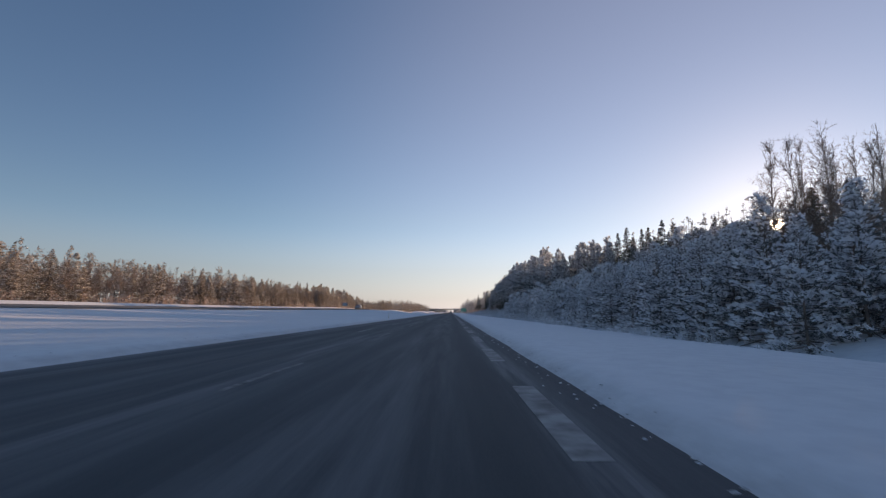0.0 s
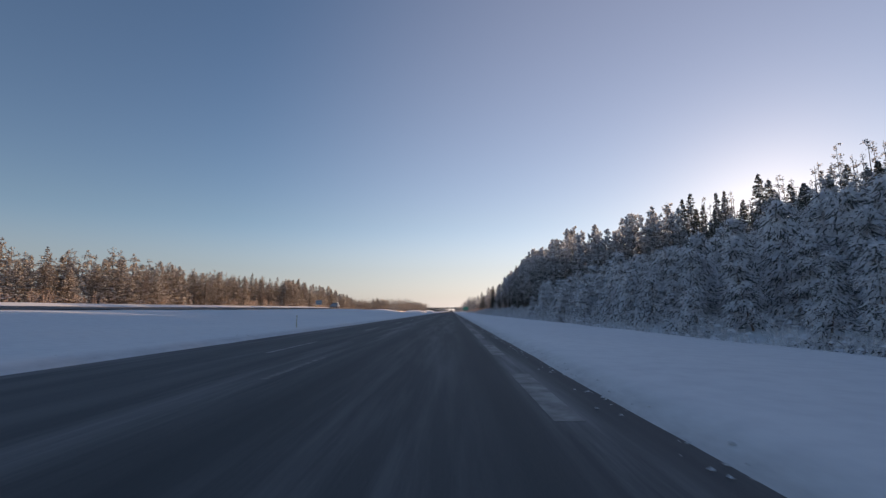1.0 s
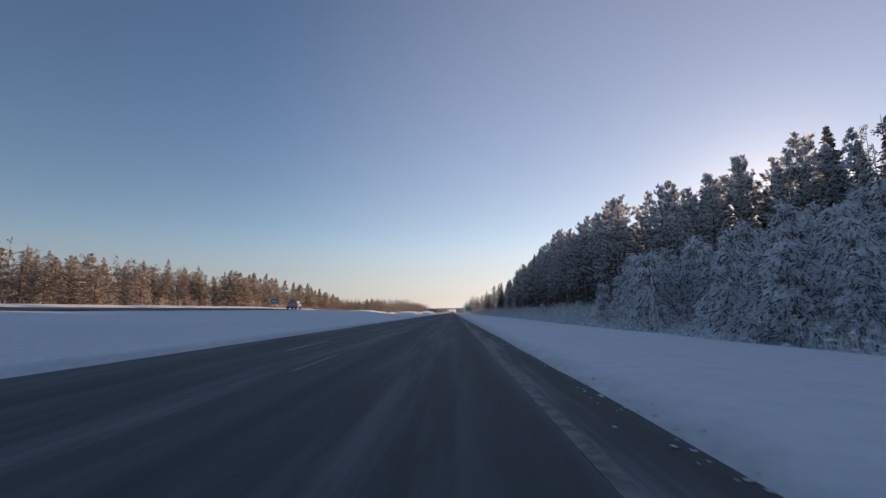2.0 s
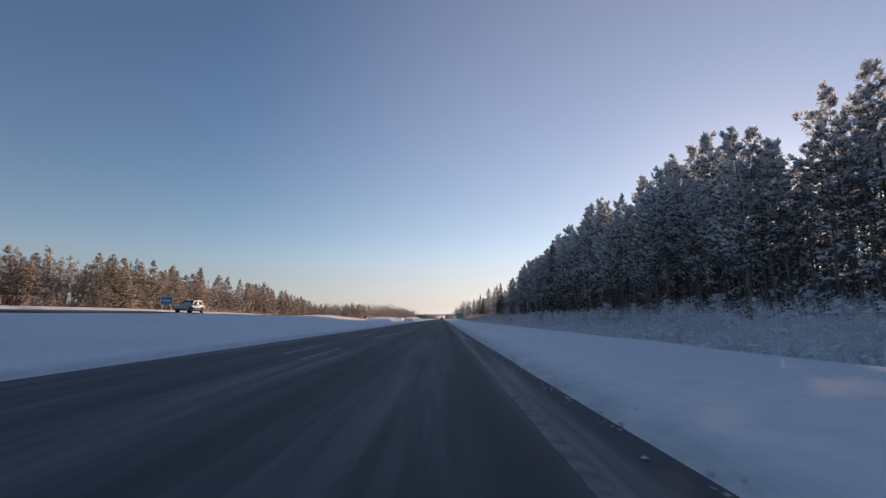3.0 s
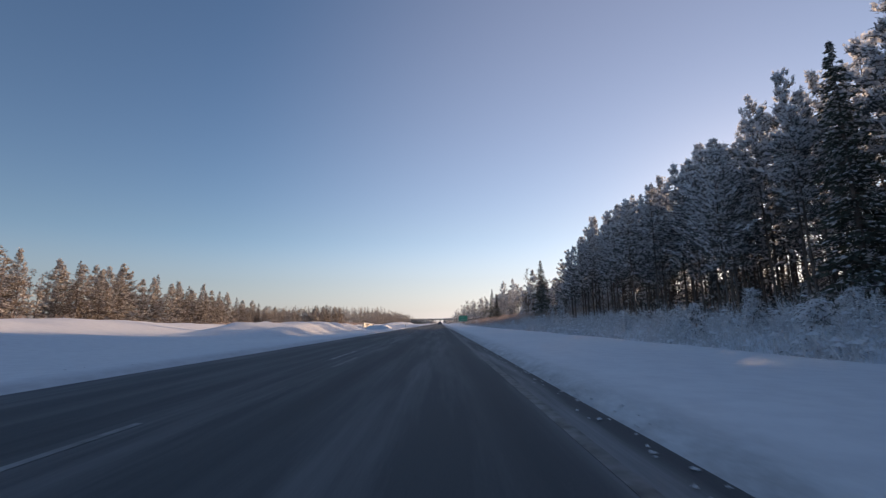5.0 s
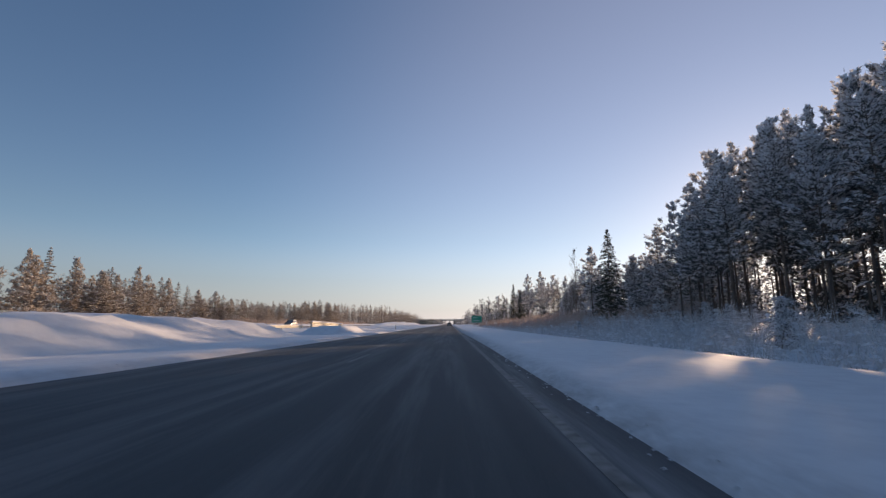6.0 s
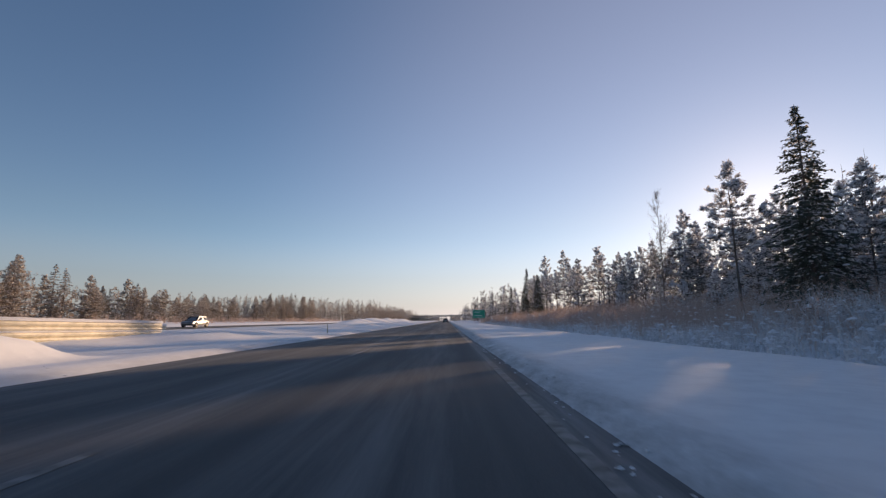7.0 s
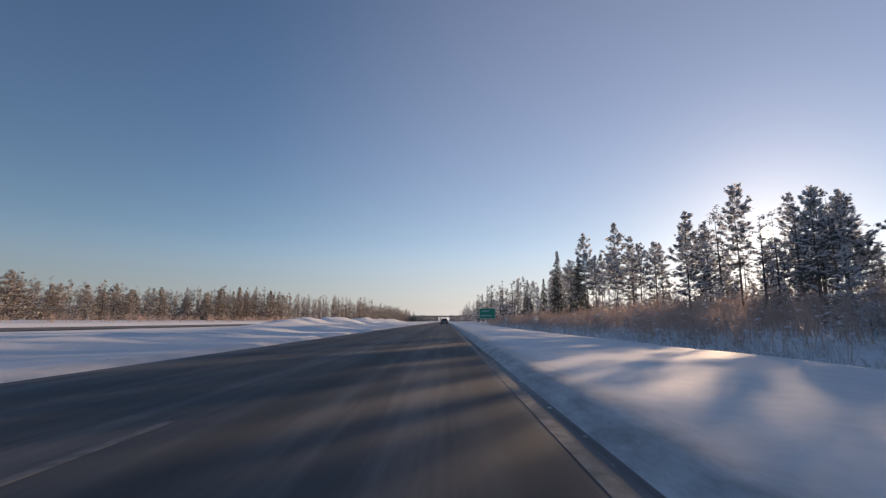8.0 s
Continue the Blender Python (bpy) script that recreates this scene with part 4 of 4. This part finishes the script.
woods("thin_wood", spots(80, 46, 78, 270, 440, 3.2), 9.0, 11.5, 2.2, DARK, "thin wood of snowy pines", 303, 0.4, (0.03, 0.15))
woods("understory", spots(330, 40, 92, 252, 430, 1.9), 3.0, 6.0, 2.8, DARK, "young snowy spruces inside the thin wood", 318, 0.9, (0.02, 0.06))
woods("understory", spots(520, 34, 84, 122, 258, 1.5), 3.5, 8.5, 2.6, DARK, "young snowy spruces inside the wood", 309, 0.9, (0.02, 0.1))
woods("far_wood", spots(36, 15, 24, 420, 520, 3.0), 10.5, 14.0, 2.4, DARK, "dark snowy wood along the motorway", 317, 0.5, (0.03, 0.15))
woods("far_wood", spots(230, 15, 60, 420, 880, 3.4), 11, 15, 2.4, DARK, "far dark snowy wood along the motorway", 304)
woods("far_wood", spots(70, 5, 18, 842, 940, 2.0), 6, 9, 2.6, DARK, "low dark wood beyond the bridge", 314, 0.6, (0.01, 0.04))
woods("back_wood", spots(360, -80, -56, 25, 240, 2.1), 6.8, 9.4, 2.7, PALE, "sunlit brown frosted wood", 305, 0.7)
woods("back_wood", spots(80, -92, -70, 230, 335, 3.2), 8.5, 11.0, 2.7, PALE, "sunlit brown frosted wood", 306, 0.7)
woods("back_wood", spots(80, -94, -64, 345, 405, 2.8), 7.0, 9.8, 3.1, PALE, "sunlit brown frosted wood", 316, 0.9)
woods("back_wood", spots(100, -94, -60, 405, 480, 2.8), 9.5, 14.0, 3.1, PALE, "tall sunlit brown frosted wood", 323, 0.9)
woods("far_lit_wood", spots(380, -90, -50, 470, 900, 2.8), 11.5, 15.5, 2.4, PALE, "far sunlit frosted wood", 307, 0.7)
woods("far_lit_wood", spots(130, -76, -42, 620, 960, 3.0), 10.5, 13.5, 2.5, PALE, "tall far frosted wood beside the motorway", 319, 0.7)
woods("far_grove", spots(50, -33, -20, 680, 722, 1.6), 4.8, 6.3, 2.6, (M_BARK, M_SPRUCE, M_FROSTTWIG), "low dark grove before the bridge", 308)
woods("far_grove", spots(46, -23, -9, 765, 818, 1.6), 4.8, 6.8, 2.4, DARK, "grey frosted grove beside the bridge", 312, 0.5, (0.02, 0.06))
woods("distant_wood", spots(260, -190, 150, 960, 1120, 3.0), 7, 10, 3.0, DARK, "distant dark wood beyond the bridge", 310, 0.6, (0.01, 0.04))
# more trees added where sun still leaked between the trunks
woods("inner_wood", ranks(22, 146, 0.9, 28, 46) + ranks(16, 172, 0.9, 28, 46) + ranks(10, 194, 0.9, 28, 46) + ranks(10, 221, 0.9, 30, 46), 8.5, 12.0, 3.0, DARK, "young pines added between the tall trunks for shade", 326, 0.5, (0.02, 0.08))
for proto in PROTOS:
    for o in [*proto.children_recursive, proto]:
        bpy.data.objects.remove(o)


# ---- brush ----
def brush(name, n, x0, x1, y0, y1, low, high, stems, mat, snow, label, seed):
    """Low bare shrubs and tall grass, past counting."""
    r = np.random.RandomState(seed)
    x, y = r.uniform(x0, x1, n), r.uniform(y0, y1, n)
    x = x + 0.8 * wave(x, y, 20, 17, seed)
    at = np.stack([x, y, land(x, y) - 0.03], -1)
    tall = r.uniform(low, high, n) * (0.75 + 0.5 * (x - x0) / (x1 - x0))
    root = np.repeat(at, stems, 0) + np.concatenate([r.normal(size=(n * stems, 2)) * 0.22, np.zeros((n * stems, 1))], -1)
    v1, f1 = blades(r, root, np.tile([[0, 0, 1.0]], (n * stems, 1)), np.repeat(tall, stems)[:, None], 0.038, 0.22)
    tip = v1.reshape(-1, 3, 3)
    mid = tip[:, 2] * 0.62 + (tip[:, 0] + tip[:, 1]) * 0.19
    v2, f2 = blades(r, np.repeat(mid, 3, 0), np.tile([[0, 0, 0.8]], (len(mid) * 3, 1)), np.repeat(np.repeat(tall, stems), 3)[:, None] * 0.4, 0.026, 0.6)
    groups = [join((v1, f1), (v2, f2))]
    if snow:
        keep = r.uniform(size=len(mid)) < snow
        groups.append(pads(r, mid[keep] + r.normal(size=(keep.sum(), 3)) * 0.12, 0.13, 4))
    v, f = join(*groups)
    me = bpy.data.meshes.new(name)
    me.from_pydata(v.tolist(), [], f)
    me.materials.append(mat)
    if snow:
        me.materials.append(M_TREESNOW)
        me.polygons.foreach_set("material_index", np.repeat([0, 1], [len(g[1]) for g in groups]).astype(np.int32))
    me.update()
    return tagged(new(name, me), label, "bushes", kind="stuff")


brush("frosted_brush", 420, 9.8, 14.5, 20, 132, 0.5, 1.3, 7, M_FROSTTWIG, 0.35, "frosted low brush at the foot of the thicket", 401)
brush("frosted_brush", 1800, 9.6, 19, 112, 268, 0.7, 1.8, 8, M_FROSTTWIG, 0.5, "pale frosted brush under the pines", 402)
brush("dry_brush", 2600, 13.0, 27, 256, 430, 1.1, 2.9, 6, M_DRYGRASS, 0.12, "reddish brown dry brush in the snow", 403)
brush("frosted_brush", 800, 9.8, 15, 262, 400, 0.4, 0.9, 8, M_FROSTTWIG, 0.22, "frosted low brush beside the ditch", 404)
brush("dry_brush", 900, -56, -44.5, 30, 460, 0.6, 1.6, 7, M_DRYGRASS, 0.1, "brown brush along the sunlit wood", 405)


def crumbs():
    """Lumps of grey ploughed snow along the edge of the asphalt."""
    r = np.random.RandomState(411)
    n = 3200
    y = r.uniform(0, 330, n)
    x = 1.72 - 0.24 * smooth(80, 150, y) - 0.30 * smooth(225, 275, y) + 0.12 * r.normal(size=n)
    x[:700] = -6.95 + 0.3 * r.normal(size=700)
    keep = ((x > 1.08) & (x < 2.0)) | (x < -6.6)
    x, y = x[keep], y[keep]
    at = np.stack([x, y, np.maximum(land(x, y), 0.0) + 0.015], -1)
    ob = soup("snow_crumbs", *pads(r, at, 0.02, 6), M_DIRTYSNOW)
    tagged(ob, "grey lumps of ploughed snow along the asphalt edge", "snow", kind="stuff")


M_DIRTYSNOW = two_tone("dirty_snow", (0.40, 0.40, 0.41), (0.70, 0.71, 0.73), 2.0, 0.85)
crumbs()


# ---- guard rails in the median ----
def guard_rail(x, y0, y1, top0, top1, beams, label):
    rail = empty("guard_rail")
    rail.location = (x, y0, 0)
    wave_line = [(0.0, 0.0), (0.05, -0.03), (0.08, -0.09), (0.05, -0.15), (0.0, -0.18), (0.05, -0.21), (0.08, -0.27), (0.05, -0.31), (0.0, -0.34)]
    steps = max(2, int((y1 - y0) / 4) + 1)
    t = np.linspace(0, 1, steps)

    def run(name, outline, drop, sag, mat, label):
        n = len(outline)
        v = np.array([[a, (y1 - y0) * q, top0 + (top1 - top0) * q + b - drop + sag * math.sin(9 * q + a)] for q in t for a, b in outline])
        f = [[i * n + k, i * n + (k + 1) % n, (i + 1) * n + (k + 1) % n, (i + 1) * n + k] for i in range(steps - 1) for k in range(n)]
        f += [list(range(n)), list(range((steps - 1) * n, steps * n))]
        soup(name, v, f, mat, rail, label)
    for k in range(beams):
        run("beam", wave_line + [(a - 0.006, b) for a, b in reversed(wave_line)], 0.36 * k, 0.0, M_STEEL, "galvanised corrugated beam")
    run("snow_cap", [(-0.05, 0.0), (-0.07, 0.05), (-0.02, 0.10), (0.05, 0.10), (0.10, 0.05), (0.09, -0.01)], -0.004, 0.02, M_TREESNOW, "snow lying on the beam")
    if beams > 1:
        run("snow_ledge", [(0.01, 0.004), (0.012, 0.03), (0.05, 0.045), (0.085, 0.02), (0.075, -0.02)], 0.36, 0.006, M_TREESNOW, "snow caught between the beams")
    for k in range(int((y1 - y0) / 4) + 1):
        q = min(1.0, 4.0 * k / (y1 - y0))
        y = (y1 - y0) * q
        g = float(land(x, y0 + y))
        part("post", boxed((-0.11, y - 0.05, g - 0.3), (-0.008, y + 0.05, top0 + (top1 - top0) * q - 0.03), 0.006), M_STEEL, rail)
    return tagged(rail, label, "guard rail")


guard_rail(-13.4, 254.0, 266.4, 1.12, 0.88, 2, "sunlit steel guard rail end with a snow cap")
guard_rail(-24.0, 243.0, 284.0, 0.72, 0.62, 1, "shaded steel guard rail with snow on its beam")


# ---- marker posts ----
def marker_post(x, y, tall):
    post = empty("marker_post")
    post.location = (x, y, float(land(x, y)))
    part("stake", boxed((-0.03, -0.02, -0.3), (0.03, 0.02, tall), 0.01), M_STEEL, post)
    part("reflector", boxed((-0.02, -0.026, tall - 0.2), (0.02, -0.021, tall - 0.08)), M_SIGNWHITE, post, "white reflector")
    return tagged(post, "slim grey roadside marker post in the snow", "marker post")


for y in (58, 275):
    marker_post(-7.8, y, 0.62)


# ---- signs ----
def road_sign(x, y, w, low, high, mat, bars, label):
    sign = empty("road_sign")
    g = float(land(x, y))
    sign.location = (x, y, g)
    low, high = low - g, high - g
    for k in (-1, 1):
        part("post", tube(bmesh.new(), (k * w * 0.32, 0.07, -0.3), (k * w * 0.32, 0.07, high - 0.1), 0.06), M_STEEL, sign)
    face = part("panel", boxed((-w / 2, -0.02, low), (w / 2, 0.02, high), 0.012), mat, sign)
    rim = bmesh.new()
    b = 0.07
    box(rim, (-w / 2 + b, -0.027, low + b), (w / 2 - b, -0.022, low + 2 * b))
    box(rim, (-w / 2 + b, -0.027, high - 2 * b), (w / 2 - b, -0.022, high - b))
    box(rim, (-w / 2 + b, -0.027, low + 2 * b), (-w / 2 + 2 * b, -0.022, high - 2 * b))
    box(rim, (w / 2 - 2 * b, -0.027, low + 2 * b), (w / 2 - b, -0.022, high - 2 * b))
    part("border", rim, M_SIGNWHITE, face, "white border")
    for u0, u1, q in bars:
        z = low + (high - low) * q
        part("bar", boxed((-w / 2 + w * u0, -0.03, z - 0.08), (-w / 2 + w * u1, -0.022, z + 0.08)), M_SIGNWHITE, face)
    return tagged(sign, label, "road sign")


road_sign(11.2, 404, 4.4, 1.45, 4.35, M_GREEN, [(0.14, 0.60, 0.72), (0.14, 0.78, 0.30)], "large green motorway direction sign on two posts")
road_sign(-39.9, 171, 1.9, 2.9, 4.2, M_BLUE, [(0.2, 0.8, 0.5)], "small blue road sign beside the opposite carriageway")


# ---- overpass ----
def overpass(y):
    br = empty("overpass")
    br.location = (0, y, 0)
    part("deck", boxed((-95, -5, 5.2), (95, 5, 6.3), 0.05), M_CONCRETE, br)
    for k in (-1, 1):
        part("edge_beam", boxed((-95, k * 5.05 - 0.2, 6.0), (95, k * 5.05 + 0.2, 6.75), 0.03), M_CONCRETE, br)
        rail = bmesh.new()
        box(rail, (-95, k * 5.05 - 0.04, 7.55), (95, k * 5.05 + 0.04, 7.63))
        part("hand_rail", rail, M_STEEL, br)
        for q in range(-23, 24):
            part("rail_post", boxed((q * 4 - 0.04, k * 5.05 - 0.04, 6.74), (q * 4 + 0.04, k * 5.05 + 0.04, 7.56)), M_STEEL, br)
    for x in (-44, -19, 14, 40):
        for k in (-2.5, 2.5):
            part("pier", tube(bmesh.new(), (x, k, -0.8), (x, k, 5.35), 0.5, n=14), M_CONCRETE, br)
    return tagged(br, "grey concrete overpass crossing the motorway", "bridge")


overpass(830)


# ---- cars ----
def loft(sections, close=True):
    """A skin over cross-sections; each is (y, [(x, z), ...]) over one half, mirrored here."""
    bm = bmesh.new()
    rings = []
    for y, half in sections:
        pts = [(x, z) for x, z in half] + [(-x, z) for x, z in reversed(half)]
        rings.append([bm.verts.new((x, y, z)) for x, z in pts])
    n = len(rings[0])
    for a, b in zip(rings, rings[1:]):
        for k in range(n):
            bm.faces.new((a[k], a[(k + 1) % n], b[(k + 1) % n], b[k]))
    if close:
        bm.faces.new(rings[0])
        bm.faces.new(list(reversed(rings[-1])))
    return bm


def motor_car(x, y, z, turn, length, width, height, paint, kind, label):
    """A parked-still car: painted hull, glasshouse, roof, four wheels, lamps. The nose points to +y before the turn."""
    car = empty(kind)
    L, W, H = length, width / 2, height
    belt, sill = H * 0.58, H * 0.16

    def half(w, lo, hi):
        return [(w * 0.80, lo), (w * 0.97, lo + 0.06), (w, (lo + hi) / 2), (w * 0.97, hi - 0.05), (w * 0.86, hi)]
    hull = [(-L / 2, half(W * 0.84, sill + 0.14, belt * 0.92)), (-L / 2 + 0.14, half(W * 0.95, sill + 0.02, belt)), (-L * 0.30, half(W, sill, belt + 0.02)), (0, half(W, sill, belt)),
            (L * 0.20, half(W, sill, belt - 0.02)), (L * 0.36, half(W * 0.98, sill, belt * 0.95)), (L / 2 - 0.12, half(W * 0.92, sill + 0.03, belt * 0.86)), (L / 2, half(W * 0.74, sill + 0.12, belt * 0.70))]
    part("body", loft(hull), paint, car)

    def pane(w, hi):
        return [(w * 0.94, belt - 0.06), (w * 0.95, belt + 0.02), (w * 0.80, hi), (w * 0.40, hi + 0.02)]
    top = H - 0.05
    glass = [(-L / 2 + 0.18, pane(W * 0.92, belt + 0.04)), (-L / 2 + 0.72, pane(W * 0.95, top - 0.07)), (-L * 0.12, pane(W * 0.97, top)), (L * 0.05, pane(W * 0.96, top - 0.03)), (L * 0.27, pane(W * 0.95, belt + 0.03))]
    part("cabin", loft(glass), paint, car)

    def side_x(zz):
        return W * 0.955 * (0.95 - 0.15 * (zz - belt) / (top - belt)) + 0.012

    def sheet(points, back):
        """A thin pane: its outline and the same outline set back."""
        bm = bmesh.new()
        f = [bm.verts.new(p) for p in points]
        g = [bm.verts.new((p[0] - back[0], p[1] - back[1], p[2] - back[2])) for p in points]
        n = len(points)
        bm.faces.new(f)
        bm.faces.new(list(reversed(g)))
        for i in range(n):
            bm.faces.new((f[i], g[i], g[(i + 1) % n], f[(i + 1) % n]))
        return bm
    lo, hi = belt + 0.05, top - 0.11
    for k in (-1, 1):
        for outline in (((L * 0.20, lo), (L * 0.045, hi), (-L * 0.085, hi), (-L * 0.085, lo)), ((-L * 0.11, lo), (-L * 0.11, hi), (-L * 0.29, hi - 0.03), (-L * 0.35, lo + 0.06))):
            part("side_window", sheet([(k * side_x(q), p, q) for p, q in outline], (k * 0.03, 0, 0)), M_CARGLASS, car, "dark side window")
    part("windscreen", sheet([(W * 0.80, L * 0.262, belt + 0.05), (-W * 0.80, L * 0.262, belt + 0.05), (-W * 0.66, L * 0.068, top - 0.05), (W * 0.66, L * 0.068, top - 0.05)], (0, 0.03, 0.03)), M_CARGLASS, car, "dark windscreen")
    part("rear_window", sheet([(W * 0.72, -L / 2 + 0.22, belt + 0.10), (-W * 0.72, -L / 2 + 0.22, belt + 0.10), (-W * 0.64, -L / 2 + 0.64, top - 0.10), (W * 0.64, -L / 2 + 0.64, top - 0.10)], (0, -0.03, 0.03)), M_CARGLASS, car, "dark rear window")
    roof = [(-L / 2 + 0.76, [(W * 0.77, top - 0.09), (W * 0.76, top - 0.01), (W * 0.4, top + 0.03)]), (-L * 0.12, [(W * 0.80, top - 0.03), (W * 0.78, top + 0.04), (W * 0.4, top + 0.07)]),
            (L * 0.09, [(W * 0.78, top - 0.06), (W * 0.76, top), (W * 0.4, top + 0.03)])]
    part("roof", loft(roof), paint, car)
    for k in (-1, 1):
        part("mirror", boxed((min(k * W * 0.94, k * W * 1.1), L * 0.15, belt + 0.02), (max(k * W * 0.94, k * W * 1.1), L * 0.18, belt + 0.16), 0.02), M_BLACKTRIM, car)
        part("headlight", boxed((min(k * W * 0.52, k * W * 0.86), L / 2 - 0.20, belt * 0.60), (max(k * W * 0.52, k * W * 0.86), L / 2 - 0.03, belt * 0.76), 0.03), M_HEADLAMP, car, "clear headlamp")
        part("tail_light", boxed((min(k * W * 0.58, k * W * 0.88), -L / 2 - 0.012, belt * 0.68), (max(k * W * 0.58, k * W * 0.88), -L / 2 + 0.12, belt * 0.90), 0.02), M_TAILLAMP, car, "red tail lamp")
        for yy in (-L * 0.31, L * 0.31):
            R = height * 0.215
            cx = k * (W - 0.085)
            tyre = part("tyre", tube(bmesh.new(), (cx - 0.11, yy, R), (cx + 0.11, yy, R), R, n=24), M_RUBBER, car)
            part("wheel_arch", tube(bmesh.new(), (k * (W - 0.03), yy, R + 0.02), (k * (W + 0.006), yy, R + 0.02), R * 1.2, n=20), M_BLACKTRIM, car)
            part("rim", tube(bmesh.new(), (cx + k * 0.09, yy, R), (cx + k * 0.125, yy, R), R * 0.62, R * 0.55, 16), M_RIM, tyre)
    part("bumper", boxed((-W * 0.72, L / 2 - 0.10, sill + 0.06), (W * 0.72, L / 2 + 0.012, sill + 0.22), 0.03), M_BLACKTRIM, car)
    part("rear_bumper", boxed((-W * 0.78, -L / 2 - 0.02, sill + 0.10), (W * 0.78, -L / 2 + 0.10, sill + 0.28), 0.03), M_BLACKTRIM, car)
    part("plate", boxed((-0.25, -L / 2 - 0.035, belt * 0.62), (0.25, -L / 2 - 0.005, belt * 0.62 + 0.11)), M_SIGNWHITE, car)
    car.matrix_basis = pose(x, y, z, 0, 0, turn)
    return tagged(car, label, "car")


def on_far_road(y):
    return float(other_road_z(y) + 0.02 + 3.4 * crossfall(y))


motor_car(-33.8, 166.3, on_far_road(166.3), 180, 4.5, 1.85, 1.68, M_WHITECAR, "suv", "white sport utility car on the opposite carriageway")
motor_car(-33.6, 306, on_far_road(306), 180, 4.2, 1.75, 1.5, M_SILVERCAR, "hatchback", "silver hatchback on the opposite carriageway")
motor_car(-33.6, 505, on_far_road(505), 180, 4.5, 1.8, 1.5, M_DARKCAR, "sedan", "dark car far along the opposite carriageway")
motor_car(-33.6, 668, on_far_road(668), 180, 4.5, 1.8, 1.5, M_DARKCAR, "sedan", "dark car far along the opposite carriageway")
motor_car(-0.4, 398, 0.0, 0, 4.6, 1.82, 1.5, M_SILVERCAR, "estate_car", "grey estate car ahead on the asphalt")
